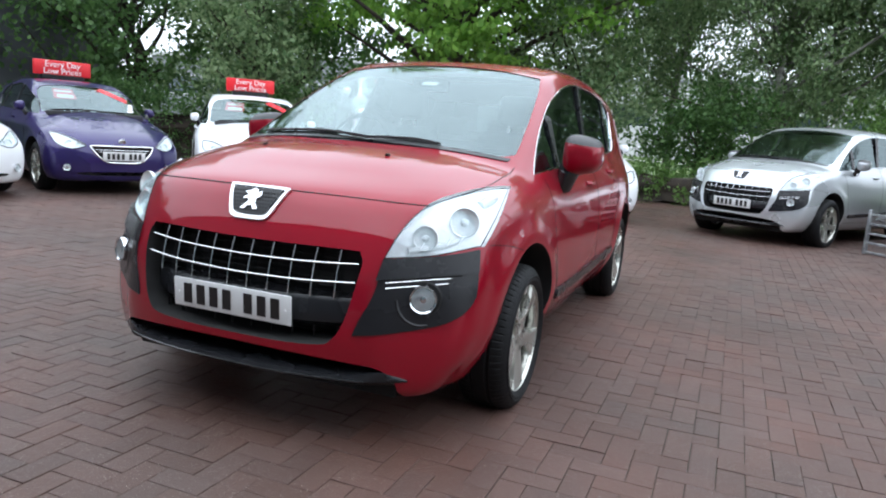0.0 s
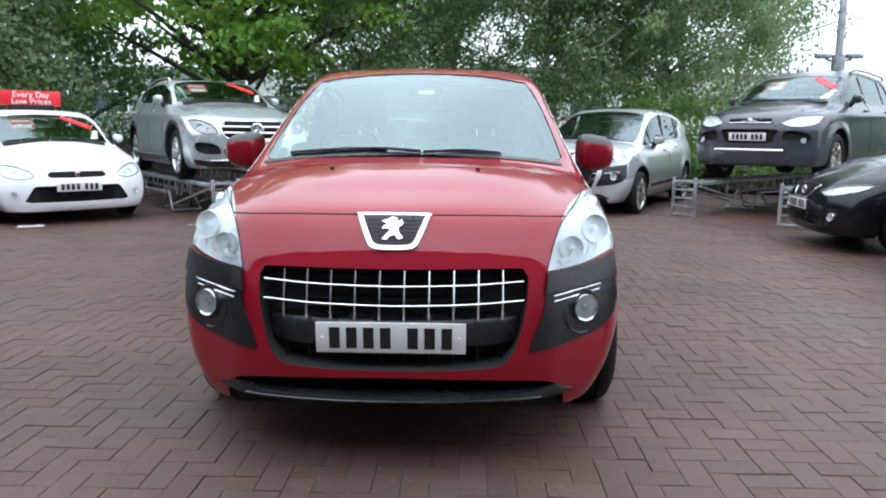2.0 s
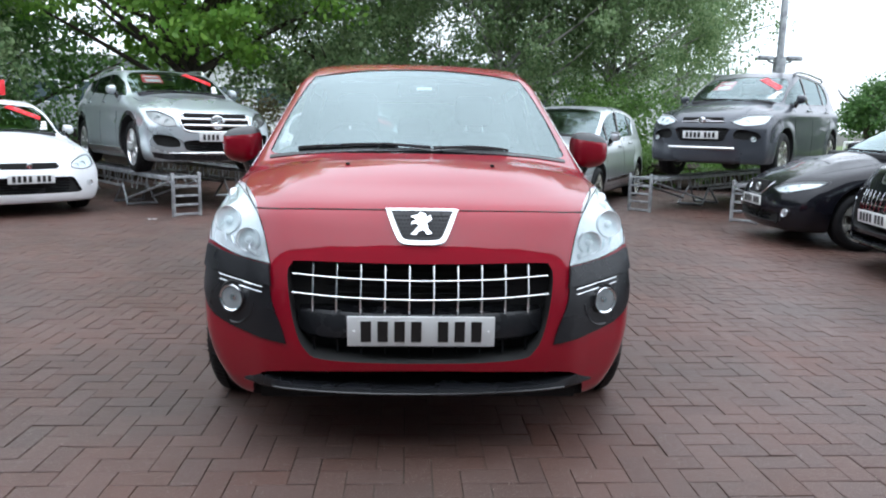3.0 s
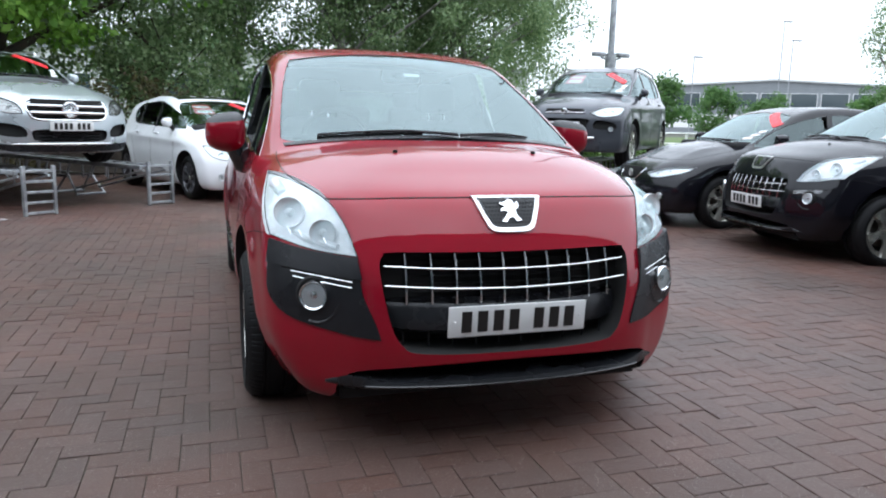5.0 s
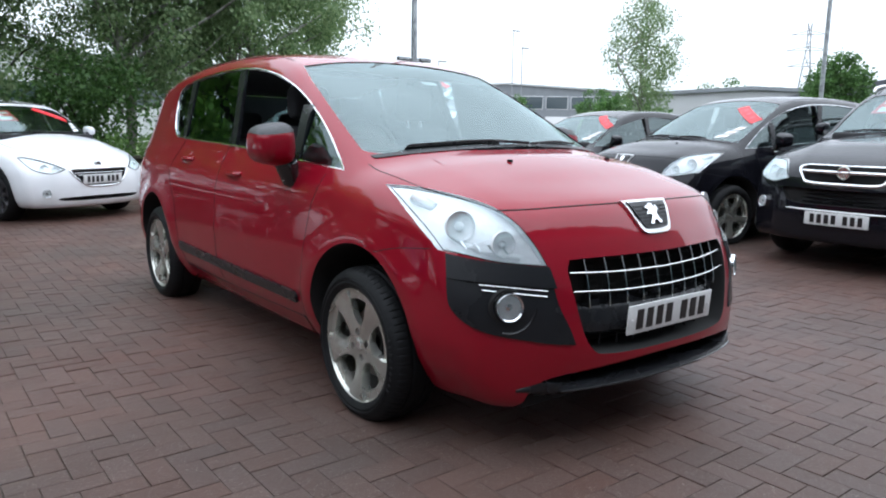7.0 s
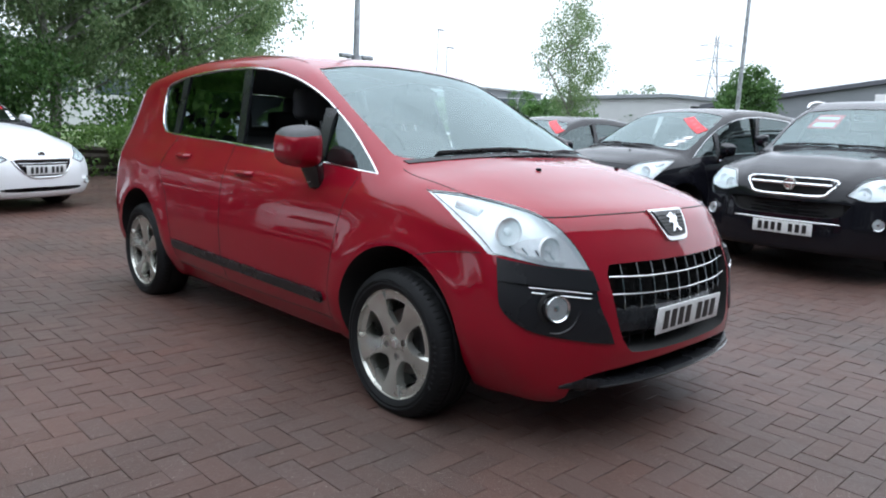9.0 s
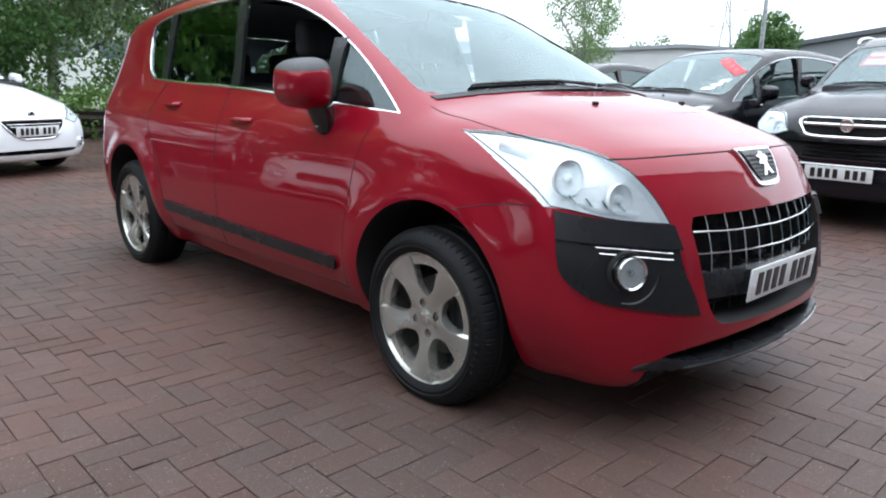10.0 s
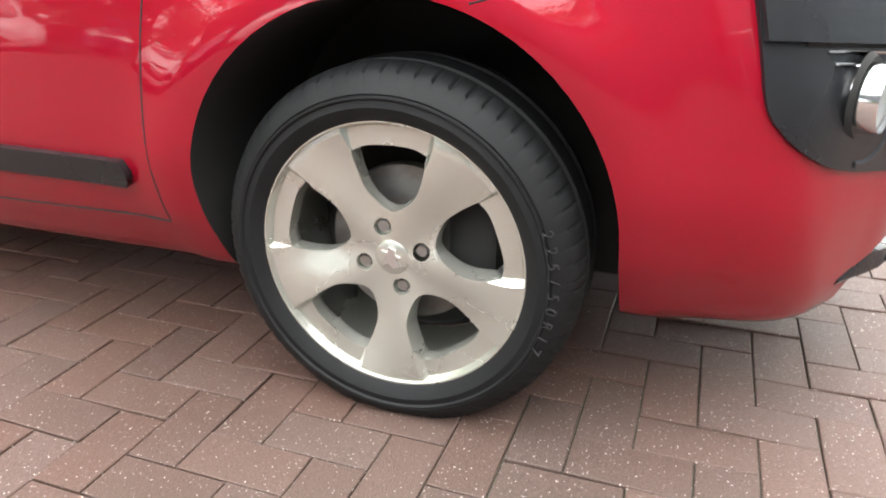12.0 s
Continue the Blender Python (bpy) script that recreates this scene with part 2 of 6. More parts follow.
def polygonise(f, lo, hi, step):
    """The surface f = 0 as a quad mesh: one vertex per crossed cell, then drawn onto the surface."""
    axes = [np.arange(lo[i], hi[i] + step, step) for i in range(3)]
    g = np.meshgrid(*axes, indexing="ij")
    v = f(*g)
    ins = v < 0
    n = v.shape
    total = np.zeros((n[0] - 1, n[1] - 1, n[2] - 1, 3))
    count = np.zeros(total.shape[:3])
    crossings = []
    for a in range(3):
        s0 = [slice(None)] * 3
        s1 = [slice(None)] * 3
        s0[a], s1[a] = slice(0, -1), slice(1, None)
        s0, s1 = tuple(s0), tuple(s1)
        cross = ins[s0] != ins[s1]
        d = v[s0] - v[s1]
        t = np.where(cross, v[s0] / np.where(d == 0, 1, d), 0)
        pos = np.stack([g[i][s0] + (t * step if i == a else 0) for i in range(3)], -1)
        crossings.append((cross, ins[s0]))
        o = [i for i in range(3) if i != a]
        for da in (0, 1):
            for db in (0, 1):
                sl = [slice(None)] * 3
                sl[o[0]] = slice(da, n[o[0]] - 1 + da)
                sl[o[1]] = slice(db, n[o[1]] - 1 + db)
                sl = tuple(sl)
                total += np.where(cross[sl][..., None], pos[sl], 0)
                count += cross[sl]
    act = count > 0
    index = -np.ones(act.shape, int)
    index[act] = np.arange(act.sum())
    p = total[act] / count[act][:, None]
    faces = []
    for a, (cross, inside) in enumerate(crossings):
        o = [i for i in range(3) if i != a]
        ijk = np.argwhere(cross)
        ok = np.all([(ijk[:, k] >= 1) & (ijk[:, k] <= n[k] - 2) for k in o], axis=0)
        ijk = ijk[ok]
        flip = inside[tuple(ijk.T)]
        quad = []
        for da, db in ((-1, -1), (0, -1), (0, 0), (-1, 0)):
            q = ijk.copy()
            q[:, o[0]] += da
            q[:, o[1]] += db
            quad.append(index[tuple(q.T)])
        quad = np.stack(quad, 1)
        if a == 1:
            flip = ~flip
        quad[~flip] = quad[~flip][:, ::-1]
        faces.append(quad)
    e = 0.002
    for _ in range(5):
        x, y, z = p.T
        val = f(x, y, z)
        gr = np.stack([f(x + e, y, z) - f(x - e, y, z), f(x, y + e, z) - f(x, y - e, z), f(x, y, z + e) - f(x, y, z - e)], 1) / (2 * e)
        move = (val / np.maximum((gr**2).sum(1), 0.2))[:, None] * gr
        size = np.linalg.norm(move, axis=1, keepdims=True)
        p = p - move * np.minimum(1, step * 0.6 / np.maximum(size, 1e-9))
    return mesh_of(p.tolist(), np.concatenate(faces).tolist())


def smooth_line(pts, n=6, closed=False, corners=()):
    """Points of a rounded line through pts; the named corners stay sharp."""
    P = [Vector(p) for p in pts]
    m = len(P)
    out = []
    for i in range(m if closed else m - 1):
        p1, p2 = P[i], P[(i + 1) % m]
        p0 = P[(i - 1) % m] if (closed or i > 0) else p1
        p3 = P[(i + 2) % m] if (closed or i + 2 < m) else p2
        if i in corners:
            p0 = p1
        if (i + 1) % m in corners:
            p3 = p2
        for k in range(n):
            t = k / n
            out.append(0.5 * ((2 * p1) + (p2 - p0) * t + (2 * p0 - 5 * p1 + 4 * p2 - p3) * t * t + (3 * p1 - p0 - 3 * p2 + p3) * t**3))
    if not closed:
        out.append(P[-1])
    return out


def mirror_x(pts):
    return [(-p[0], p[1], p[2]) for p in pts][::-1]


def box_bm(sx, sy, sz, at=(0, 0, 0), bevel=0.0, seg=2, bm=None):
    """A box of that size about a place, its edges rounded."""
    b = bmesh.new()
    bmesh.ops.create_cube(b, size=1)
    bmesh.ops.scale(b, vec=(sx, sy, sz), verts=b.verts)
    if bevel:
        bmesh.ops.bevel(b, geom=b.edges[:], offset=bevel, segments=seg, affect="EDGES", profile=0.5)
    bmesh.ops.translate(b, vec=at, verts=b.verts)
    if bm is None:
        return b
    me = bpy.data.meshes.new("tmp")
    b.to_mesh(me)
    b.free()
    bm.from_mesh(me)
    bpy.data.meshes.remove(me)
    return bm


def lathe(profile, seg=48, axis="x", at=(0, 0, 0), closed=False):
    """Turn (axial, radius) pairs about an axis."""
    verts, faces = [], []
    k = len(profile)
    for i in range(seg):
        a = 2 * math.pi * i / seg
        for h, r in profile:
            c, s = r * math.cos(a), r * math.sin(a)
            p = {"x": (h, c, s), "y": (c, h, -s), "z": (c, s, h)}[axis]
            verts.append((p[0] + at[0], p[1] + at[1], p[2] + at[2]))
    for i in range(seg):
        j = (i + 1) % seg
        for q in range(k - 1 + closed):
            w = (q + 1) % k
            faces.append((i * k + q, i * k + w, j * k + w, j * k + q))
    me = mesh_of(verts, faces)
    bm = bmesh.new()
    bm.from_mesh(me)
    bpy.data.meshes.remove(me)
    bmesh.ops.remove_doubles(bm, verts=bm.verts, dist=1e-5)
    bmesh.ops.recalc_face_normals(bm, faces=bm.faces)
    return bm


def tube(points, r, sides=8, cap=True, taper=None, bm=None):
    """A round bar along points."""
    pts = [Vector(p) for p in points]
    b = bm or bmesh.new()
    rings = []
    up = Vector((0.13, 0.21, 1)).normalized()
    for i, p in enumerate(pts):
        d = (pts[min(i + 1, len(pts) - 1)] - pts[max(i - 1, 0)]).normalized()
        u = d.cross(up)
        if u.length < 1e-3:
            u = d.cross(Vector((1, 0, 0)))
        u.normalize()
        w = d.cross(u).normalized()
        rr = r if taper is None else r + (taper - r) * i / (len(pts) - 1)
        rings.append([b.verts.new(p + (u * math.cos(2 * math.pi * k / sides) + w * math.sin(2 * math.pi * k / sides)) * rr) for k in range(sides)])
    for i in range(len(rings) - 1):
        for k in range(sides):
            b.faces.new((rings[i][k], rings[i][(k + 1) % sides], rings[i + 1][(k + 1) % sides], rings[i + 1][k]))
    if cap:
        b.faces.new(rings[0][::-1])
        b.faces.new(rings[-1])
    return b


def prism(outline, d, near, far):
    """A closed block: an outline swept along d from near to far."""
    d = Vector(d).normalized()
    bm = bmesh.new()
    a = [bm.verts.new(Vector(p) + d * near) for p in outline]
    b = [bm.verts.new(Vector(p) + d * far) for p in outline]
    bm.faces.new(a)
    bm.faces.new(b[::-1])
    n = len(a)
    for i in range(n):
        bm.faces.new((a[i], b[i], b[(i + 1) % n], a[(i + 1) % n]))
    bmesh.ops.recalc_face_normals(bm, faces=bm.faces)
    return bm


def patch(outline, d, bvh, lift=0.002, thick=0.006, step=0.05, straight=False):
    """A panel of that outline laid on a body along d: lifted by lift, with a thickness inwards."""
    d = Vector(d).normalized()
    u = d.orthogonal().normalized()
    w = d.cross(u)
    c0 = sum((Vector(p) for p in outline), Vector()) / len(outline)
    flat = [((Vector(p) - c0).dot(u), (Vector(p) - c0).dot(w)) for p in outline]
    bm = bmesh.new()
    bm.faces.new([bm.verts.new((a, b, 0)) for a, b in flat])
    for k in (0, 1):
        lo, hi = min(f[k] for f in flat), max(f[k] for f in flat)
        s = math.ceil(lo / step) * step
        while s < hi:
            no = (1, 0, 0) if k == 0 else (0, 1, 0)
            bmesh.ops.bisect_plane(bm, geom=bm.verts[:] + bm.edges[:] + bm.faces[:], dist=1e-6, plane_co=(s, s, 0), plane_no=no)
            s += step
    bmesh.ops.remove_doubles(bm, verts=bm.verts, dist=1e-4)
    bm.verts.index_update()
    outer, inner = [], []
    for v in bm.verts:
        q = c0 + u * v.co.x + w * v.co.y
        hit = bvh.ray_cast(q - d * 2.5, d)
        if hit[0] is None:
            near = bvh.find_nearest(q)
            loc, no = near[0], near[1]
        else:
            loc, no = hit[0], hit[1]
        if no.dot(d) > 0:
            no = -no
        outer.append(loc + no * lift)
        inner.append(loc + no * lift + d * thick if straight else loc + no * (lift - thick))
    faces = [[v.index for v in f.verts] for f in bm.faces]
    rim = [tuple(v.index for v in e.verts) for e in bm.edges if len(e.link_faces) == 1]
    bm.free()
    b = bmesh.new()
    vo = [b.verts.new(p) for p in outer]
    if thick == 0:
        # a single sheet of glass, its face outwards
        for f in faces:
            q = b.faces.new([vo[i] for i in f])
            q.normal_update()
            if q.normal.dot(d) > 0:
                q.normal_flip()
        return b
    vi = [b.verts.new(p) for p in inner]
    for f in faces:
        b.faces.new([vo[i] for i in f])
        b.faces.new([vi[i] for i in reversed(f)])
    for i, j in rim:
        try:
            b.faces.new((vo[i], vo[j], vi[j], vi[i]))
        except ValueError:
            pass
    bmesh.ops.recalc_face_normals(b, faces=b.faces)
    return b


def laid(pts, d, bvh, lift=0.0):
    """Points laid on a body along d."""
    d = Vector(d).normalized()
    out = []
    for p in pts:
        hit = bvh.ray_cast(Vector(p) - d * 2.5, d)
        if hit[0] is None:
            hit = bvh.find_nearest(Vector(p))
        no = hit[1] if hit[1].dot(d) < 0 else -hit[1]
        out.append(hit[0] + no * lift)
    return out


def cut_once(me, cutter, solver):
    ob = new("blank", me)
    md = ob.modifiers.new("cut", "BOOLEAN")
    md.object, md.operation, md.solver, md.material_mode = cutter, "DIFFERENCE", solver, "TRANSFER"
    dg = bpy.context.evaluated_depsgraph_get()
    res = bpy.data.meshes.new_from_object(ob.evaluated_get(dg), preserve_all_data_layers=True, depsgraph=dg)
    bpy.data.objects.remove(ob)
    return res


def extent(me):
    co = np.empty(len(me.vertices) * 3)
    me.vertices.foreach_get("co", co)
    co = co.reshape(-1, 3)
    return co.max(0) - co.min(0) if len(co) else np.zeros(3)


def cut(me, cutters):
    """Cut blocks (bmesh, material) out of a mesh, crisp; blocks that lie apart are cut together. Returns the new mesh."""
    whole = extent(me)
    groups = []
    for bm, material in cutters:
        co = np.array([v.co[:] for v in bm.verts])
        lo, hi = co.min(0) - 0.01, co.max(0) + 0.01
        for g in groups:
            if all(np.any(lo > b) or np.any(hi < a) for a, b, _, _ in g):
                g.append((lo, hi, bm, material))
                break
        else:
            groups.append([(lo, hi, bm, material)])
    for g in groups:
        m = bpy.data.meshes.new("cutter")
        joined = bmesh.new()
        for k, (_, _, bm, material) in enumerate(g):
            for f in bm.faces:
                f.material_index = k
            bm.to_mesh(m)
            bm.free()
            joined.from_mesh(m)
            m.clear_geometry()
        joined.to_mesh(m)
        joined.free()
        for _, _, _, material in g:
            m.materials.append(material)
        c = new("cutter", m)
        for attempt in range(3):
            c.location = (0.0007 * attempt, 0.0011 * attempt, 0.0009 * attempt)
            res = cut_once(me, c, "EXACT")
            if len(res.polygons) > 0.6 * len(me.polygons) and np.all(extent(res) > whole * 0.93):
                bpy.data.meshes.remove(me)
                me = res
                break
            bpy.data.meshes.remove(res)
        bpy.data.objects.remove(c)
        bpy.data.meshes.remove(m)
    return me


def bvh_of(me):
    bm = bmesh.new()
    bm.from_mesh(me)
    t = BVHTree.FromBMesh(bm)
    bm.free()
    return t


def text_mesh(words, size, depth=0.002):
    cu = bpy.data.curves.new("print", "FONT")
    cu.body, cu.size, cu.extrude, cu.align_x, cu.align_y = words, size, depth, "CENTER", "CENTER"
    ob = new("print", cu)
    dg = bpy.context.evaluated_depsgraph_get()
    me = bpy.data.meshes.new_from_object(ob.evaluated_get(dg))
    bpy.data.objects.remove(ob)
    bpy.data.curves.remove(cu)
    return me


# ---- cars: the body is the smooth meeting of a side outline, a plan and a cross section ----
BOW = curve((0, 0), (0.14, 0.004), (0.3, 0.02), (0.45, 0.05), (0.55, 0.085), (0.63, 0.14), (0.68, 0.175), (0.75, 0.225), (0.82, 0.285), (0.86, 0.345), (0.905, 0.58), (0.96, 1.1))
FADE = curve((-0.5, 1), (0.6, 0.95), (1.0, 0.68), (1.9, 0.22), (2.4, 0.05), (3.0, 0.0), (5, 0))


def body_field(s):
    Hc, yf, yr, plan, inset = (curve(*s[k]) for k in ("top", "front", "rear", "plan", "inset"))
    crown = curve(*s["crown"])
    W, L = s["half"], s["length"]
    axles, aw = s["axles"], s["wheel_r"]
    bend = s.get("bend", 1.0)

    def f(x, y, z):
        ax = np.abs(x)
        b = BOW(ax * 0.91 / W) * bend
        ridge = 0.016 * np.exp(-(((ax - W * (0.46 + 0.1 * np.clip(y, 0, 1.2))) / 0.06) ** 2)) * np.clip((s["cowl"][0] - y) / 0.3, 0, 1) if "cowl" in s else 0
        top = (z - (ridge + Hc(y - b * FADE(y)) - crown(y) * (ax / (0.83 * W)) ** 2.4)) * 0.88
        flare = sum(0.016 * np.exp(-(((np.hypot(y - a, z - aw) - aw * 1.28) / 0.07) ** 2)) for a in axles)
        crease = 0.014 * np.exp(-(((z - s["cowl"][1] + 0.24 - 0.03 * y) / 0.045) ** 2)) if "cowl" in s else 0
        side = ax - (plan(y) - inset(z) + flare + crease)
        front = (yf(z) + b - y) * 0.8
        rear = (y - (yr(z) - 0.34 * (ax / W) ** 3)) * 0.9
        under = s.get("under", 0.2) - z
        r = smax(top, side, s.get("edge", 0.07))
        r = smax(r, front, 0.05)
        r = smax(r, rear, 0.08)
        return smax(r, under, 0.05)

    return f


def xz(pts, y=0.0):
    """A full outline in front view from its right half, given from bottom to top."""
    half = [(x, y, z) for x, z in pts]
    return half + [(-x, yy, z) for x, yy, z in reversed(half) if x > 1e-6]


WHEELS = {}


def frustum(front, back, x0, x1):
    """A block along x between two outlines of equal count."""
    bm = bmesh.new()
    a = [bm.verts.new((x0, p[1], p[2])) for p in front]
    b = [bm.verts.new((x1, p[1], p[2])) for p in back]
    bm.faces.new(a)
    bm.faces.new(b[::-1])
    n = len(a)
    for i in range(n):
        bm.faces.new((a[i], b[i], b[(i + 1) % n], a[(i + 1) % n]))
    bmesh.ops.recalc_face_normals(bm, faces=bm.faces)
    return bm


def wheel_meshes(style):
    """Meshes of a wheel, outer face towards -x: tyre, rim, disc and small parts."""
    if style in WHEELS:
        return WHEELS[style]
    R, rr, wd, count, spread, rim_mat, bolts, seg = {
        "main": (0.319, 0.236, 0.225, 5, 1.0, M["rim"], 4, 480),
        "five": (0.328, 0.236, 0.225, 5, 1.0, M["rim"], 4, 64),
        "dark": (0.305, 0.215, 0.205, 8, 0.62, M["dark_rim"], 4, 64),
        "multi": (0.315, 0.22, 0.215, 7, 0.72, M["rim"], 5, 64),
        "twin": (0.345, 0.25, 0.225, 5, 0.92, M["satin"], 5, 64),
        "suv": (0.355, 0.235, 0.235, 5, 1.0, M["rim"], 5, 64),
    }[style]
    h = wd / 2
    prof = [(h * 0.86, rr - 0.004), (h * 0.99, rr + 0.02), (h, rr + (R - rr) * 0.55), (h * 0.93, R - 0.022), (h * 0.80, R - 0.006), (h * 0.4, R), (h * 0.36, R - 0.008),
            (h * 0.28, R - 0.008), (h * 0.24, R)]
    prof = prof + [(-a, r) for a, r in reversed(prof)]
    fine = prof[:-1]
    # sidewall rings on the outer face
    fine = prof[:-5] + [(-h * 0.62, R - 0.003), (-h * 0.79, R - 0.012), (-h * 0.90, R - 0.027), (-h * 0.97, R - 0.042), (-h * 0.96, R - 0.045), (-h * 0.997, rr + (R - rr) * 0.44), (-h * 1.0, rr + 0.034), (-h * 0.97, rr + 0.031),
                        (-h * 0.99, rr + 0.02), (-h * 0.93, rr + 0.006), (-h * 0.86, rr - 0.004)]
    tyre = lathe(fine, seg)
    if style == "main":
        # shoulder sipes
        for v in tyre.verts:
            rad = math.hypot(v.co.y, v.co.z)
            a = math.atan2(v.co.z, v.co.y)
            k = round(a / (2 * math.pi) * seg)
            if k % 7 == 0 and rad > R - 0.018 and abs(v.co.x) > h * 0.5 and abs(v.co.x) < h * 0.95:
                v.co.y *= 1 - 0.004 / rad
                v.co.z *= 1 - 0.004 / rad
    lip = lathe([(-h * 0.84, rr - 0.001), (-h * 0.87, rr - 0.002), (-h * 0.87, rr - 0.005), (-h * 0.80, rr - 0.008), (-h * 0.6, rr - 0.02), (h * 0.8, rr - 0.024), (h * 0.8, rr - 0.001)], min(max(seg // 2, 48), 96), closed=True)
    face = lathe([(-h * 0.82, rr - 0.004), (-h * 0.84, rr * 0.94), (-h * 0.84, rr * 0.88), (-h * 0.83, rr * 0.8), (-h * 0.82, rr * 0.7), (-h * 0.80, rr * 0.6), (-h * 0.77, rr * 0.48), (-h * 0.72, rr * 0.33), (-h * 0.70, 0.0001), (-h * 0.42, 0.0001), (-h * 0.45, rr * 0.5), (-h * 0.55, rr - 0.004)], min(max(seg // 2, 48), 96), closed=True)
    # the spokes are slanted and hollowed about their middle lines
    for v in face.verts:
        rad = math.hypot(v.co.y, v.co.z)
        if v.co.x < -h * 0.62 and 0.06 < rad < rr - 0.012:
            a = math.atan2(v.co.z, v.co.y) - math.radians(90 + 180 / count)
            w = math.sin(math.pi * (rad - 0.06) / (rr - 0.072)) ** 0.7
            v.co.x += w * (0.0065 * math.sin(count * a) - 0.004 * math.cos(count * a) + 0.006)
    bmesh.ops.triangulate(face, faces=face.faces[:])
    fm = bpy.data.meshes.new("rim_face")
    face.to_mesh(fm)
    face.free()
    fm.materials.append(rim_mat)
    cutters = []
    k = rr / 0.2225
    base = [(-0.056, 0.166), (-0.03, 0.177), (0.03, 0.178), (0.058, 0.168), (0.052, 0.135), (0.037, 0.102), (0.0, 0.078), (-0.035, 0.102), (-0.049, 0.135)]
    for i in range(count):
        a = math.radians(90 + 360 / count * i)
        e_r, e_t = Vector((0, math.cos(a), math.sin(a))), Vector((0, -math.sin(a), math.cos(a)))
        out = smooth_line([(e_t * (t * spread) + e_r * r) * k for t, r in base], 4, True, (0, 3))
        # the ring between two spokes lies deeper than the spokes
        low = [(-0.050, 0.150), (-0.060, 0.176), (-0.074, 0.240), (0.0, 0.250), (0.078, 0.240), (0.063, 0.176), (0.053, 0.150), (0.0, 0.11)]
        step_out = [(e_t * (t * spread) + e_r * r) * k for t, r in low]
        wide = [(e_t * (t * spread * 1.20) + e_r * (r * 1.0 - 0.008)) * k for t, r in low]
        cutters.append((frustum(wide, step_out, -h * 0.90, -h * 0.83 + 0.010), rim_mat))
        mid = sum(out, Vector()) / len(out)
        flared = [mid + (q - mid) * 1.12 for q in out]
        cutters.append((frustum(flared, out, -h * 0.86, -h * 0.60), rim_mat))
        cutters.append((prism(out, (1, 0, 0), -0.3, 0.3), rim_mat))
    if bolts:
        for i in range(bolts):
            a = math.radians(73 + 360 / bolts * i)
            cutters.append((lathe([(-0.3, 0.0001), (-0.3, 0.0165), (-h * 0.55, 0.0155), (-h * 0.55, 0.0001)], 18, at=(0, 0.054 * math.cos(a), 0.054 * math.sin(a))), rim_mat))
    fm = cut(fm, cutters)
    bm = bmesh.new()
    bm.from_mesh(fm)
    bpy.data.meshes.remove(fm)
    fm = bpy.data.meshes.new("rim")
    lip_me = bpy.data.meshes.new("lip")
    lip.to_mesh(lip_me)
    lip.free()
    bm.from_mesh(lip_me)
    bm.to_mesh(fm)
    bm.free()
    fm.materials.append(rim_mat)
    ty = bpy.data.meshes.new("tyre")
    tyre.to_mesh(ty)
    tyre.free()
    ty.materials.append(M["rubber"])

    def keep(b, m, nm):
        me = bpy.data.meshes.new(nm)
        b.to_mesh(me)
        b.free()
        me.materials.append(m)
        me.shade_smooth()
        me.set_sharp_from_angle(angle=radians(35))
        return me

    for me, limit in ((fm, 13), (ty, 28)):
        me.shade_smooth()
        me.set_sharp_from_angle(angle=radians(limit))
    got = dict(tyre=ty, rim=fm)
    got["hub"] = keep(lathe([(0.06, 0.0001), (0.06, rr * 0.8), (0.075, rr * 0.86), (h * 0.8, rr - 0.026), (h * 0.85, 0.0001)], 32), M["well"], "hub")
    got["brake_disc"] = keep(lathe([(-0.012, 0.05), (-0.012, rr * 0.60), (0.012, rr * 0.60), (0.012, 0.05)], 48, closed=True), M["disc"], "brake_disc")
    got["cap"] = keep(lathe([(-h * 0.70, 0.0001), (-h * 0.70 - 0.003, 0.0001), (-h * 0.70 - 0.003, 0.027), (-h * 0.70 - 0.001, 0.030), (-h * 0.69, 0.0305)], 32), M["rim"], "centre_cap")
    got["bolt"] = keep(lathe([(-h * 0.66, 0.0001), (-h * 0.66, 0.0095), (-h * 0.63, 0.0115), (-h * 0.5, 0.0115)], 12), M["bolt"], "wheel_bolt")
    got["caliper"] = keep(box_bm(0.07, 0.09, 0.16, (0.01, -rr * 0.52, 0.03), 0.015), M["well"], "brake_caliper")
    got["bolts"] = bolts
    WHEELS[style] = got
    return got


def sidewall_character(ch, radius, degrees, face, size):
    """A raised character on a sidewall, read clockwise from outside."""
    me = text_mesh(ch, size, 0.0012)
    a = math.radians(degrees)
    rot = Matrix(((0, 0, -1), (-math.cos(a), -math.sin(a), 0), (-math.sin(a), math.cos(a), 0))).to_4x4()
    me.transform(Matrix.Translation((face, -radius * math.sin(a), radius * math.cos(a))) @ rot)
    me.materials.append(M["worn_rubber"])
    return me


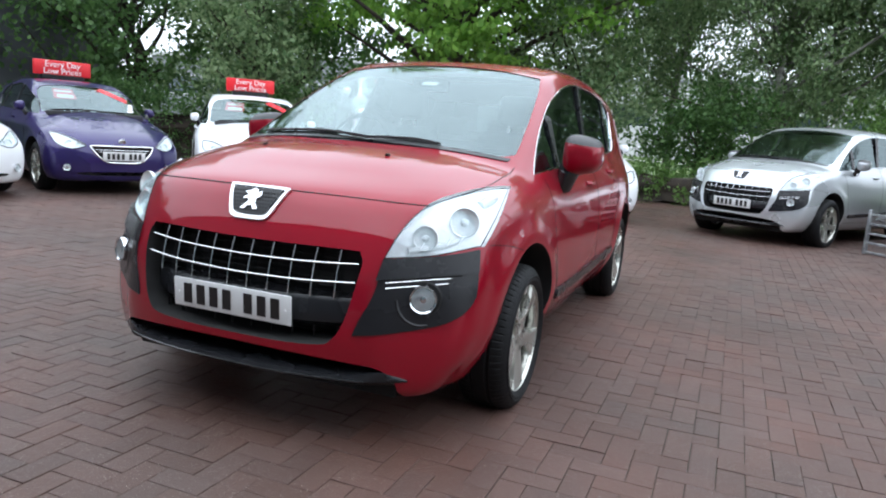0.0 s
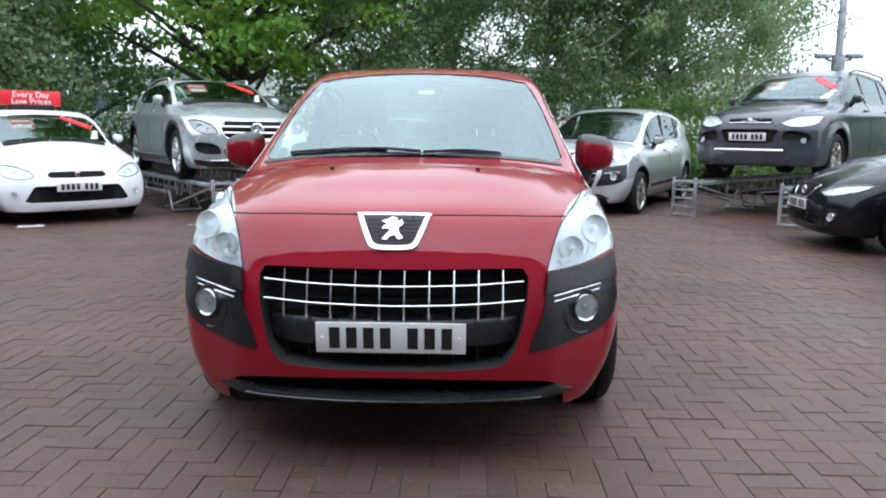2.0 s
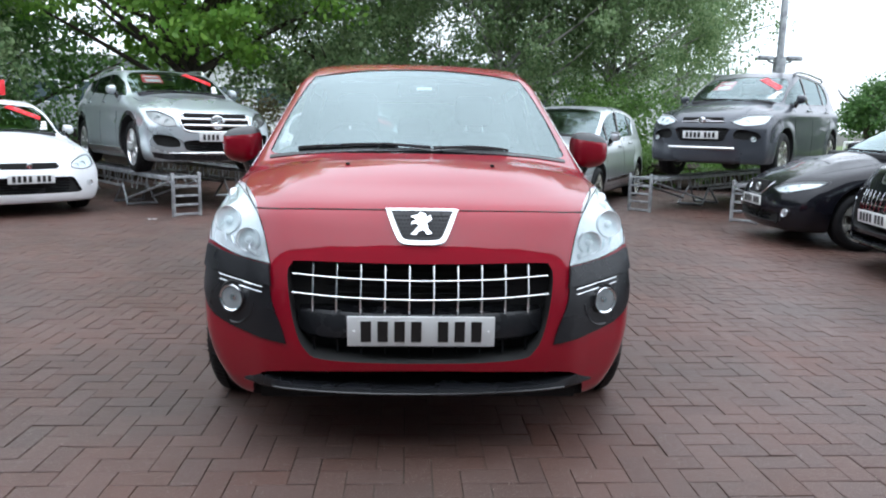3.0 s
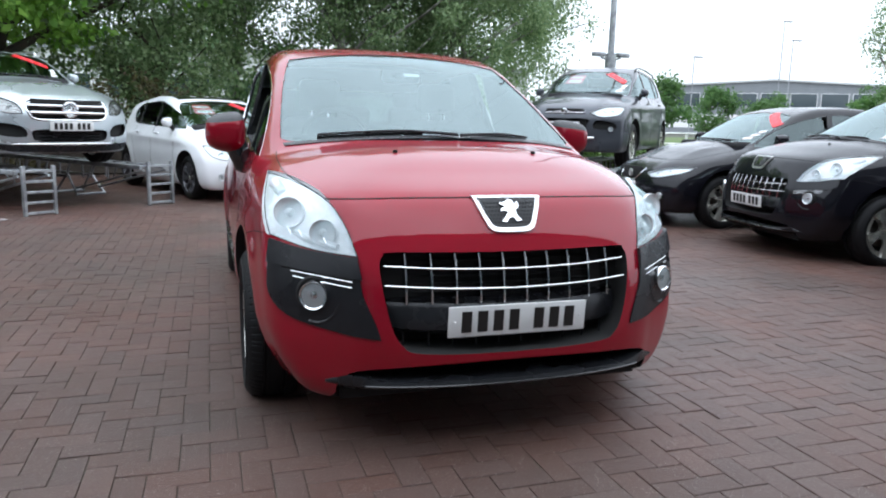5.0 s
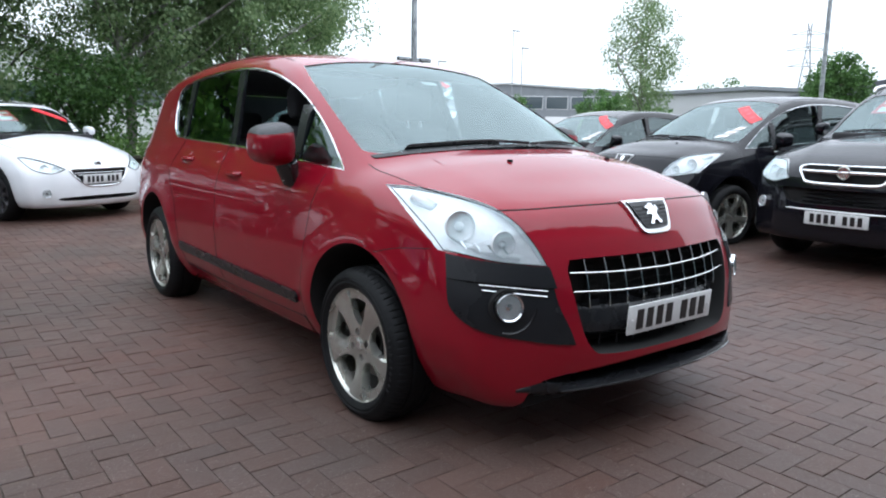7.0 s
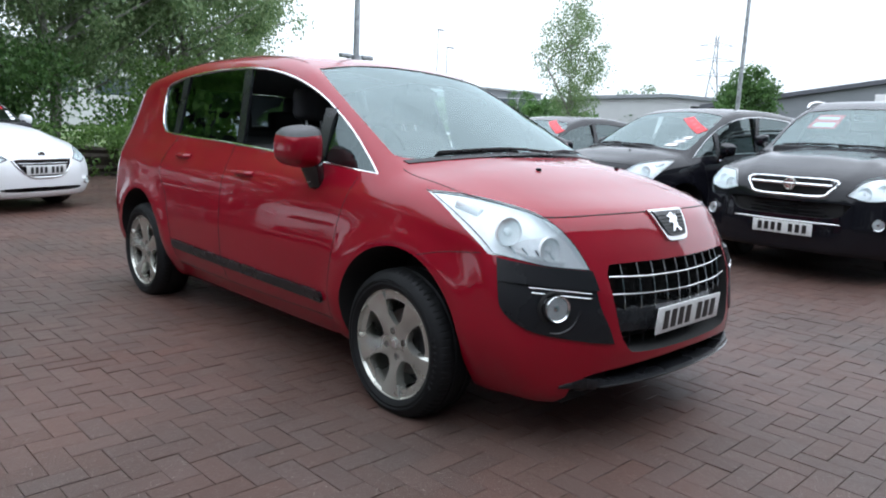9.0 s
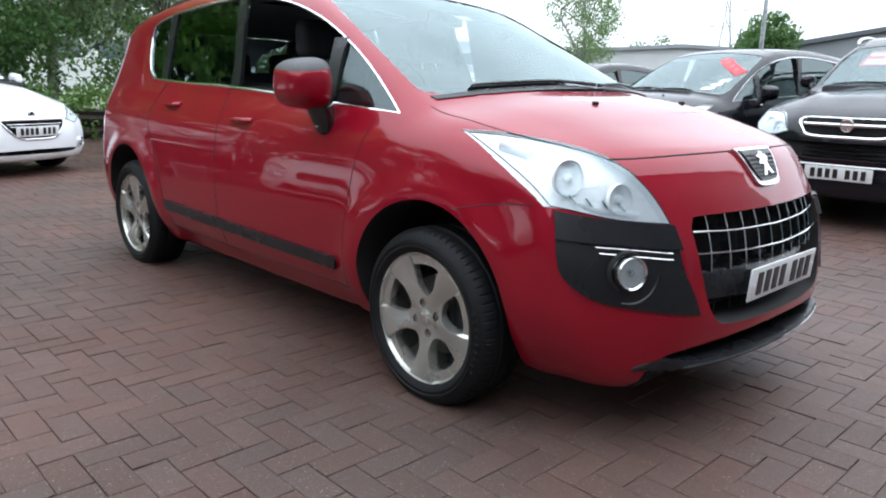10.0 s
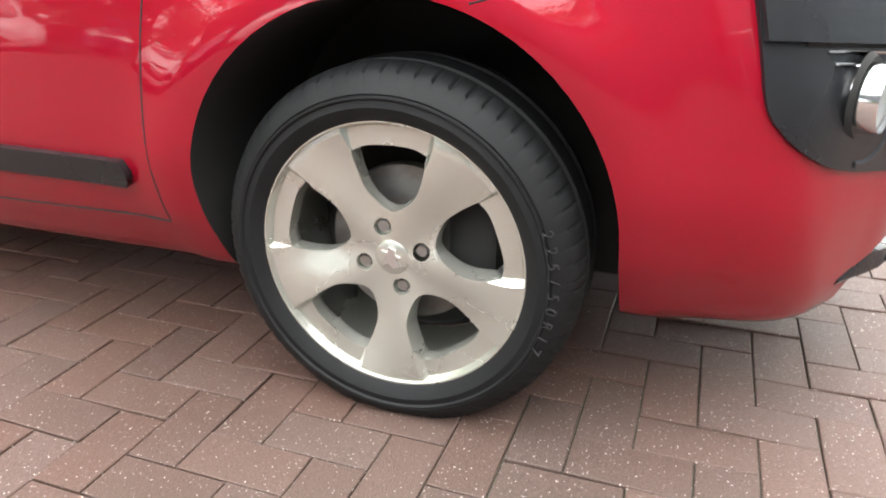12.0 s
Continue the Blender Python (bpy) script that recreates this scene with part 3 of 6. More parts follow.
def add_wheel(root, style, x, y, z, turn=0.0, loaded=0.0):
    g = wheel_meshes(style)
    w = new("wheel", g["hub"])
    w.parent = root
    w.matrix_basis = pose(x, y, z, 0, 0, 180 if x > 0 else 0) @ pose(0, 0, 0, turn, 0, 0)

    def sub(nm, me, m=None, label=""):
        o = new(nm, me)
        o.parent = w
        if m is not None:
            o.matrix_basis = m
        if label:
            tagged(o, label)

    tyre = g["tyre"]
    if loaded:
        # the contact patch is pressed flat
        tyre = tyre.copy()
        co = np.empty(len(tyre.vertices) * 3)
        tyre.vertices.foreach_get("co", co)
        co = co.reshape(-1, 3)
        t = math.radians(turn)
        zz = co[:, 1] * math.sin(t) + co[:, 2] * math.cos(t)
        over = np.maximum(0, -loaded - zz)
        co[:, 1] += over * math.sin(t)
        co[:, 2] += over * math.cos(t)
        co[:, 0] *= 1 + np.clip((-zz - loaded + 0.05) / 0.05, 0, 1) * 0.015
        tyre.vertices.foreach_set("co", co.ravel())
    sub("tyre", tyre, None, "worn black rubber tyre")
    if style == "main" and x < 0 and y < 2:
        for i, ch in enumerate("225/50R17"):
            sub("raised_character", sidewall_character(ch, 0.279, 72 + 5.2 * i, -0.1113, 0.026))
        blot = [(-0.4, 0.7), (0.15, 0.95), (0.3, 0.45), (0.75, 0.6), (0.4, 0.05), (0.8, -0.7), (0.25, -0.45), (-0.2, -0.85), (-0.7, -0.65), (-0.3, -0.1), (-0.8, 0.15), (-0.35, 0.3)]
        part("cap_emblem", prism([(0, b * 0.021, c * 0.021) for b, c in blot], (1, 0, 0), -0.0848, -0.081), M["satin"], w, smooth=False)
        part("tyre_valve", tube([(-0.045, -0.196, 0.005), (-0.075, -0.190, 0.005), (-0.082, -0.189, 0.005)], 0.0055, 8), M["gap"], w)
    sub("rim", g["rim"])
    sub("brake_disc", g["brake_disc"])
    sub("brake_caliper", g["caliper"])
    sub("centre_cap", g["cap"])
    for i in range(g["bolts"]):
        a = math.radians(73 + 360 / g["bolts"] * i)
        sub("wheel_bolt", g["bolt"], pose(0, 0.054 * math.cos(a), 0.054 * math.sin(a)))
    return w


def number_plate(root, at, w=0.52, h=0.111, groups=(4, 3)):
    p = part("number_plate", box_bm(w, 0.008, h, (0, 0, 0), 0.0035), M["plate"], root, "white number plate with dark bars")
    p.matrix_basis = at
    cw = w * 0.86 / (sum(groups) + 0.6)
    x = -w * 0.43
    for c in groups:
        for _ in range(c):
            part("lettering_bar", box_bm(cw * 0.62, 0.003, h * 0.68, (x + cw / 2, -0.0052, 0)), M["ink"], p, smooth=False)
            x += cw
        x += cw * 0.6
    for sx in (-1, 1):
        part("plate_screw", lathe([(-0.0075, 0.0001), (-0.0075, 0.004), (-0.003, 0.0055)], 10, "y", (sx * w * 0.455, 0, 0)), M["white_print"], p)
    return p


def make_body(s, paint_mat, root, step):
    """The shell with its wheel arches, cabin openings and front openings cut; returns the surface to lay panels on."""
    f = body_field(s)
    W, L = s["half"], s["length"]
    hi = max(z for _, z in s["top"])
    me = polygonise(f, (-W - 0.1, -0.12, 0.1), (W + 0.1, L + 0.12, hi + 0.08), step)
    me.materials.append(paint_mat)
    bvh = bvh_of(me)
    cutters = []
    R = s["wheel_r"]
    for a in s["axles"]:
        for sx in (-1, 1):
            rw, zc = R * s.get("arch", 1.11), R * 1.13
            arc = [(0, a + rw * math.cos(math.pi * i / 32), zc + rw * math.sin(math.pi * i / 32)) for i in range(33)]
            arc = [(0, a + rw * 1.02, 0.02)] + arc + [(0, a - rw * 1.02, 0.02)]
            cutters.append((prism(arc, (sx, 0, 0), W - 0.36, W + 0.3), M["well"]))
    dlo = smooth_line([(0, y, z) for y, z in s["dlo"]], 6, True, s.get("dlo_corners", (0,)))
    cutters.append((prism(dlo, (1, 0, 0), -1.5, 1.5), M["cabin"]))
    ws = smooth_line(xz(s["screen"]), 5, True, ())
    cutters.append((prism(ws, (0, 1, 0), -1.0, s["screen_depth"]), M["cabin"]))
    for outline, d, near, far, m in s.get("cuts", ()):
        cutters.append((prism(outline, d, near, far), m))
    for outline, d, lift, thick, m in s.get("sockets", ()):
        cutters.append((patch(outline, d, bvh, lift, thick, 0.05, True), m))
    me = cut(me, cutters)
    # the cloth under the roof
    me.materials.append(M["headliner"])
    trim = [i for i, m in enumerate(me.materials) if m == M["cabin"]]
    for p in me.polygons:
        if p.material_index in trim and p.normal.z < -0.4 and p.center.z > s["belt"] + 0.15:
            p.material_index = len(me.materials) - 1
    part("body", me, paint_mat, root, s.get("body_label", ""), sharp=32)
    return bvh


def glaze(s, root, bvh, open_front_right=False, chrome=True):
    """Windscreen, side panes, pillars and the trim round the side windows."""
    ws = smooth_line(xz(s["screen"]), 5, True, ())
    g = part("windscreen", patch(ws, (0, 1, 0), bvh, -0.004, 0, 0.07), M["screen"], root, "raked tinted windscreen")
    g.visible_shadow = False
    dlo3 = smooth_line([(0, y, z) for y, z in s["dlo"]], 6, True, s.get("dlo_corners", (0,)))
    W = s["half"]
    for sx in (-1, 1):
        d = (-sx, 0, 0)
        for k, (y0, y1) in enumerate(s["panes"]):
            # panes between the pillars, clipped from the whole opening
            b = bmesh.new()
            b.faces.new([b.verts.new((0, p.y, p.z)) for p in dlo3])
            for yy, sgn in ((y0, -1), (y1, 1)):
                bmesh.ops.bisect_plane(b, geom=b.verts[:] + b.edges[:] + b.faces[:], plane_co=(0, yy, 0), plane_no=(0, sgn, 0), clear_outer=True)
            if not b.faces:
                b.free()
                continue
            b.faces.ensure_lookup_table()
            outline = [v.co.copy() for v in b.faces[0].verts]
            b.free()
            if open_front_right and sx < 0 and k == s["open_pane"]:
                continue
            o = part("side_window", patch(outline, d, bvh, -0.006, 0, 0.12), M["pane"], root)
            o.visible_shadow = False
        for y0, y1, z0, z1 in s["pillars"]:
            # (y at the sill, y at the top, lower z, upper z)
            wdt = s.get("pillar_w", 0.07)
            outl = [(0, y0 - wdt / 2, z0), (0, y0 + wdt / 2, z0), (0, y1 + wdt / 2, z1), (0, y1 - wdt / 2, z1)]
            part("window_pillar", patch(outl, d, bvh, 0.0015, 0.02, 0.08), M["plastic"], root)
        # the strip sinks into the front pillar
        line = [laid([p], d, bvh, -0.0055 if p.y < s["panes"][0][1] + 0.3 else -0.002)[0] for p in dlo3 + [dlo3[0]]]
        part("window_trim", tube(line, 0.0068, 6, cap=False), M["chrome"] if chrome else M["gloss_black"], root, "chrome window surround" if chrome else "")


def cabin(s, root, wheel_side=-1):
    """Seats, dashboard and steering wheel that show through the glass."""
    zf = s["belt"]
    y0 = s["seat_y"]
    dash = box_bm(1.25, 0.5, 0.10, (0, s["dash_y"], zf - 0.01), 0.04)
    part("dashboard", dash, M["cabin"], root)
    for sx in (-0.37, 0.37):
        seat = bmesh.new()
        box_bm(0.46, 0.13, 0.5, (sx, y0, zf - 0.12), 0.06, 3, bm=seat)
        st = part("front_seat", seat, M["seat"], root)
        part("headrest", box_bm(0.25, 0.10, 0.19, (sx, y0 + 0.05, zf + 0.26), 0.045, 3), M["seat"], st)
        for k in (-0.05, 0.05):
            part("headrest_post", tube([(sx + k, y0 + 0.03, zf + 0.1), (sx + k, y0 + 0.05, zf + 0.2)], 0.007, 6), M["satin"], st)
    for sx in (-0.4, 0.0, 0.4):
        part("rear_headrest", box_bm(0.26, 0.09, 0.15, (sx, y0 + 0.95, zf + 0.14), 0.04, 3), M["seat"], root)
    part("rear_bench", box_bm(1.25, 0.12, 0.2, (0, y0 + 0.97, zf), 0.05, 3), M["seat"], root)
    ring = [(wheel_side * 0.37 + 0.18 * math.cos(a), s["dash_y"] + 0.36 + 0.05 * math.sin(a), zf + 0.0 + 0.17 * math.sin(a)) for a in [2 * math.pi * i / 28 for i in range(29)]]
    part("steering_wheel", tube(ring, 0.014, 8, cap=False), M["cabin"], root)
    part("rear_view_mirror", box_bm(0.22, 0.03, 0.07, (0, s["mirror_in"][0], s["mirror_in"][1]), 0.014), M["gloss_black"], root)


def door_mirror(root, paint_mat, sx, x, y, z, size=1.0, cap_dark=True):
    """A door mirror: shell, dark lower foot, glass."""
    def shell(grow):
        bm = bmesh.new()
        bmesh.ops.create_icosphere(bm, subdivisions=4, radius=1)
        for v in bm.verts:
            c = v.co
            q = (abs(c.x) ** 3.2 + abs(c.y) ** 3 + abs(c.z) ** 3) ** (-1 / 3.1)
            c *= q * grow
            # the shell narrows outwards and is cut flat at the back
            c.z *= 1 - 0.16 * (c.x * sx)
            if c.y > 0.35:
                c.y = 0.35 + (c.y - 0.35) * 0.15
        if grow > 1:
            bmesh.ops.bisect_plane(bm, geom=bm.verts[:] + bm.edges[:] + bm.faces[:], plane_co=(0, 0, 0.62), plane_no=(0.1 * sx, -0.08, 1), clear_inner=True)
        bmesh.ops.scale(bm, vec=(0.096 * size, 0.125 * size, 0.096 * size), verts=bm.verts)
        bmesh.ops.translate(bm, vec=(x, y, z), verts=bm.verts)
        return bm

    m = part("door_mirror", shell(1.0), paint_mat, root)
    foot = tube([(x - sx * 0.04, y - 0.035, z - 0.04 * size), (x - sx * 0.065, y - 0.045, z - 0.105 * size), (x - sx * 0.075, y - 0.05, z - 0.15 * size), (x - sx * 0.15, y - 0.05, z - 0.185 * size)], 0.056 * size, 12, taper=0.044 * size)
    part("mirror_foot", foot, M["gloss_black"], m, "black mirror foot")
    part("mirror_glass", box_bm(0.155 * size, 0.006, 0.115 * size, (x, y + 0.058 * size, z + 0.0), 0.002), M["chrome"], m)
    if cap_dark:
        part("mirror_cap", shell(1.012), M["cap"], m, "dark grey upper cap")
        lamp = bmesh.new()
        bmesh.ops.create_icosphere(lamp, subdivisions=2, radius=1)
        bmesh.ops.scale(lamp, vec=(0.024, 0.03, 0.014), verts=lamp.verts)
        bmesh.ops.translate(lamp, vec=(x - sx * 0.055, y - 0.05, z - 0.158 * size), verts=lamp.verts)
        part("puddle_lamp", lamp, M["chrome"], m)
    return m


def lamp_bowl(root, at, r, toward, name="lamp_bowl", depth=0.05):
    """A round reflector with a bright rim, facing along toward."""
    bm = lathe([(depth, 0.0001), (depth * 0.92, r * 0.4), (depth * 0.55, r * 0.75), (0.004, r * 0.93), (-0.004, r * 0.97), (-0.004, r * 1.06), (0.008, r * 1.08), (depth, r * 0.9)], 32, "y")
    o = part(name, bm, M["bowl"], root)
    rot = Vector((0, -1, 0)).rotation_difference(Vector(toward).normalized()).to_matrix().to_4x4()
    o.matrix_basis = Matrix.Translation(at) @ rot
    part("bowl_ring", lathe([(0.006, r * 1.0), (-0.005, r * 0.99), (-0.006, r * 1.03), (0.006, r * 1.05)], 32, "y", closed=True), M["satin"], o)
    bulb = lathe([(depth * 0.9, r * 0.30), (depth * 0.2, r * 0.30), (-0.002, r * 0.2), (-0.004, 0.0001)], 18, "y")
    part("bulb", bulb, M["bowl"], o)
    return o


def fog_lamp(root, x, y, z, r, toward):
    ring = lathe([(0.03, r * 1.10), (-0.022, r * 1.18), (-0.028, r * 1.12), (-0.024, r * 1.0), (0.02, r * 0.98)], 32, "y", closed=True)
    o = part("fog_lamp", ring, M["chrome"], root, "round fog lamp with a chrome ring")
    rot = Vector((0, -1, 0)).rotation_difference(Vector(toward).normalized()).to_matrix().to_4x4()
    o.matrix_basis = Matrix.Translation((x, y, z)) @ rot
    part("reflector", lathe([(-0.004, 0.0001), (-0.008, r * 0.5), (-0.02, r * 0.98)], 28, "y"), M["reflector"], o)
    part("bulb", lathe([(-0.004, r * 0.3), (-0.016, r * 0.28), (-0.019, 0.0001)], 16, "y"), M["chrome"], o)
    part("lens", lathe([(-0.030, 0.0001), (-0.029, r * 0.6), (-0.024, r * 0.99)], 28, "y"), M["lens"], o).visible_shadow = False
    return o


def wiper(root, pts, bvh):
    line = laid(smooth_line(pts, 6), (0, 1, 0), bvh, 0.014)
    w = part("wiper", tube(line, 0.008, 6, taper=0.005), M["plastic"], root)
    part("wiper_blade", tube([p + Vector((0, 0.012, -0.012)) for p in line[len(line) // 4:]], 0.006, 5), M["rubber"], w)


def seam(root, pts, d, bvh, r=0.003, name="panel_gap", n=8):
    # no groove is cut: a dark tube paints the shade of the gap
    part(name, tube(laid(smooth_line(pts, n), d, bvh, -0.001), r, 5, cap=False), M["gap"], root)


# ---- the red crossover ----
def crossover_spec():
    s = dict(half=0.915, length=4.36, wheel_r=0.328, axles=(0.866, 3.479), under=0.2, edge=0.08)
    s["top"] = ((-0.3, 0.45), (0.0, 0.66), (0.06, 0.76), (0.10, 0.835), (0.165, 0.925), (0.25, 0.967), (0.4, 1.015), (0.61, 1.068), (0.82, 1.100), (0.92, 1.135), (1.2, 1.255), (1.6, 1.425), (1.9, 1.54), (2.2, 1.596), (2.6, 1.612),
                (3.0, 1.60), (3.5, 1.55), (3.9, 1.485), (4.2, 1.42), (4.6, 1.30))
    s["front"] = ((0.1, 0.10), (0.2, 0.05), (0.3, 0.01), (0.42, 0.0), (0.5, 0.008), (0.6, 0.022), (0.75, 0.065), (0.83, 0.10), (0.93, 0.165), (1.0, 0.35), (1.3, 0.9))
    s["rear"] = ((0.1, 4.15), (0.3, 4.28), (0.5, 4.34), (0.65, 4.35), (0.9, 4.32), (1.1, 4.24), (1.4, 4.08), (1.6, 3.95))
    s["plan"] = ((0.0, 0.785), (0.3, 0.838), (0.5, 0.862), (0.88, 0.890), (1.3, 0.906), (2.2, 0.915), (3.0, 0.915), (3.5, 0.908), (4.0, 0.872), (4.4, 0.80))
    s["inset"] = ((0.1, 0.21), (0.2, 0.13), (0.28, 0.075), (0.36, 0.032), (0.48, 0.004), (0.62, 0.0), (0.75, 0.01), (0.85, 0.022), (0.92, 0.04), (0.98, 0.066), (1.05, 0.10), (1.12, 0.125), (1.3, 0.18), (1.5, 0.24), (1.6, 0.29), (1.7, 0.36))
    s["crown"] = ((0, 0.04), (0.5, 0.055), (1.0, 0.075), (1.6, 0.06), (2.2, 0.05), (3.5, 0.05), (4.3, 0.06))
    s["dlo"] = ((1.09, 1.012), (2.2, 1.075), (3.15, 1.105), (3.34, 1.135), (3.42, 1.22), (3.46, 1.36), (3.40, 1.43), (3.0, 1.485), (2.5, 1.505), (2.1, 1.475), (1.75, 1.385), (1.4, 1.215))
    s["dlo_corners"] = (0,)
    s["screen"] = ((0.0, 1.100), (0.35, 1.096), (0.60, 1.083), (0.70, 1.088), (0.705, 1.13), (0.66, 1.32), (0.60, 1.475), (0.55, 1.50), (0.3, 1.535), (0.0, 1.548))
    s["screen_depth"] = 2.6
    s["panes"] = ((1.0, 1.52), (1.54, 2.26), (2.36, 3.13), (3.17, 3.6))
    s["open_pane"] = 1
    s["pillars"] = ((1.53, 1.56, 1.03, 1.29), (2.31, 2.44, 1.07, 1.51), (3.15, 3.2, 1.10, 1.47))
    s["pillar_w"] = 0.075
    s["belt"], s["seat_y"], s["dash_y"], s["mirror_in"] = 1.06, 2.2, 1.25, (1.72, 1.42)
    return s


HL = [(0.548, 0.14, 0.725), (0.69, 0.25, 0.738), (0.812, 0.40, 0.768), (0.816, 0.55, 0.868), (0.795, 0.75, 0.966), (0.73, 0.55, 0.955), (0.632, 0.31, 0.905), (0.585, 0.2, 0.83)]
TRIM = [(0.545, 0.14, 0.720), (0.69, 0.25, 0.733), (0.806, 0.39, 0.760), (0.806, 0.39, 0.625), (0.800, 0.37, 0.572), (0.772, 0.325, 0.528), (0.715, 0.25, 0.492), (0.600, 0.135, 0.466), (0.48, 0.058, 0.450), (0.500, 0.07, 0.51), (0.535, 0.1, 0.60)]


def crossover(name, label, paint_mat, at, step, detail, wheel_style, bumper_trim=None):
    s = crossover_spec()
    root = thing(name, label, "car", at @ pose(0, 0, 0 if detail else -0.018))
    grille = smooth_line(xz(((0.0, 0.395), (0.33, 0.400), (0.41, 0.430), (0.452, 0.52), (0.478, 0.675), (0.466, 0.728), (0.41, 0.742), (0.0, 0.741))), 5, True)
    intake = smooth_line(xz(((0.0, 0.15), (0.60, 0.15), (0.62, 0.24), (0.60, 0.30), (0.5, 0.345), (0.0, 0.368))), 4, True, (0,))
    hl = smooth_line(HL, 5, True, (0, 2, 4))
    d_lamp = (-0.45, 1, -0.35)
    s["cuts"] = [(grille, (0, 1, 0), -0.5, 0.20, M["well"]), (intake, (0, 1, 0), -0.5, 0.22, M["well"])]
    rear = smooth_line(xz(((0.0, 1.16), (0.50, 1.17), (0.55, 1.21), (0.52, 1.38), (0.47, 1.41), (0.0, 1.42))), 4, True)
    s["cuts"].append((rear, (0, 1, 0), 3.25, 5.0, M["cabin"]))
    s["sockets"] = [(hl, d_lamp, 0.03, 0.068, M["reflector"]), (mirror_x(hl), (0.45, 1, -0.35), 0.03, 0.068, M["reflector"])]
    bvh = make_body(s, paint_mat, root, step)
    glaze(s, root, bvh, open_front_right=detail)
    part("rear_window", patch([(p[0], 4.2, p[2]) for p in rear], (0, -1, 0), bvh, -0.004, 0, 0.1), M["pane"], root).visible_shadow = False
    cabin(s, root)
    for sx in (-1, 1):
        for a in s["axles"]:
            add_wheel(root, wheel_style, sx * 0.792, a, 0.316, 0 if a < 2 else 31, 0.298)
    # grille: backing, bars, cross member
    # this near-black box stands in for the shade deep behind the bars
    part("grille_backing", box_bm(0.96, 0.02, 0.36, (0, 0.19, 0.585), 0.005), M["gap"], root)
    yb = curve((0, 0.045), (0.25, 0.062), (0.47, 0.11))
    for z in (0.682, 0.618):
        pts = [(x, float(yb(abs(x))) + (z - 0.66) * 0.35, z + 0.012 * (abs(x) / 0.46) ** 2) for x in np.linspace(-0.462, 0.462, 19)]
        part("grille_bar", tube(pts, 0.0036, 8), M["chrome"], root)
    for i in range(10):
        x = -0.388 + 0.0862 * i
        y = float(yb(abs(x)))
        # a flat fin behind a thin bright edge
        pts = smooth_line([(x, y + 0.030, 0.740), (x, y + 0.010, 0.685), (x, y - 0.006, 0.618), (x, y - 0.012, 0.565)], 4)
        blade = bmesh.new()
        rows = [[blade.verts.new((p[0] + a, p[1] + b, p[2])) for a, b in ((-0.0034, 0.05), (-0.0034, 0.0), (0.0, -0.0024), (0.0034, 0.0), (0.0034, 0.05))] for p in pts]
        for ra, rb in zip(rows, rows[1:]):
            for q in range(4):
                blade.faces.new((ra[q], ra[q + 1], rb[q + 1], rb[q]))
        bmesh.ops.recalc_face_normals(blade, faces=blade.faces)
        part("grille_blade", blade, M["chrome"], root)
        if detail and abs(x) > 0.0:
            part("lower_grille_blade", tube([(x, y + 0.03, 0.465), (x, y + 0.03, 0.405)], 0.004, 5), M["plastic"], root)
    for z in np.linspace(0.41, 0.725, 12):
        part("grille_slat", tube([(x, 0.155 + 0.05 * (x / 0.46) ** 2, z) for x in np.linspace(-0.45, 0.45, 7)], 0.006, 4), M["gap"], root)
    beam = [(x, 0.035 + 0.10 * abs(x / 0.46) ** 2.2) for x in np.linspace(-0.445, 0.445, 25)]
    bm = bmesh.new()
    rings = []
    for x, y in beam:
        e = 0.0 if abs(x) < 0.40 else (abs(x) - 0.40) * 0.35
        rings.append([bm.verts.new((x, y + dy, z)) for dy, z in ((0.09, 0.458 + e), (0.012, 0.458 + e), (0.0, 0.470 + e), (0.0, 0.548), (0.012, 0.562), (0.09, 0.568))])
    for a, b in zip(rings, rings[1:]):
        for k in range(5):
            bm.faces.new((a[k], a[k + 1], b[k + 1], b[k]))
    bmesh.ops.recalc_face_normals(bm, faces=bm.faces)
    part("bumper_beam", bm, M["plastic"], root)
    number_plate(root, pose(0, 0.010, 0.511, 4, 0, 0))
    # black lip under the bumper
    lip_pts = np.linspace(-1, 1, 41)
    bm = bmesh.new()
    rings = []
    for u in lip_pts:
        x = 0.655 * u
        end = max(0, abs(u) - 0.72) / 0.28
        y = float(BOW(abs(x))) * 1.02 + 0.005
        up = 0.305 + 0.028 * end - 0.04 * max(0, abs(u) - 0.9) / 0.1
        rings.append([bm.verts.new((x, y + dy, z)) for dy, z in ((0.20, 0.252), (0.09, 0.250), (0.03, 0.262), (-0.010 + 0.012 * end, 0.280), (-0.014 + 0.012 * end, 0.286), (-0.008 + 0.01 * end, up - 0.004), (0.010, up), (0.16, up + 0.005))])
    for a, b in zip(rings, rings[1:]):
        for k in range(7):
            bm.faces.new((a[k], a[k + 1], b[k + 1], b[k]))
    for e_ in (rings[0], rings[-1]):
        bm.faces.new(e_)
    bmesh.ops.recalc_face_normals(bm, faces=bm.faces)
    part("front_lip", bm, M["plastic"], root, "black plastic lip spoiler")
    part("lip_edge", tube([(0.53 * u, float(BOW(abs(0.53 * u))) * 1.02 - 0.0085, 0.2855) for u in np.linspace(-1, 1, 33)], 0.0045, 8), M["gloss_black"], root)
    # shade inside the lower intake, put in as a near-black box
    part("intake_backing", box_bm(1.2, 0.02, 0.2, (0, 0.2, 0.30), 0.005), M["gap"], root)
    # badge
    shield = smooth_line(xz(((0.0, 0.803), (0.051, 0.804), (0.079, 0.812), (0.095, 0.835), (0.128, 0.912), (0.123, 0.920), (0.0, 0.921))), 4, True, (0, 4, 6))
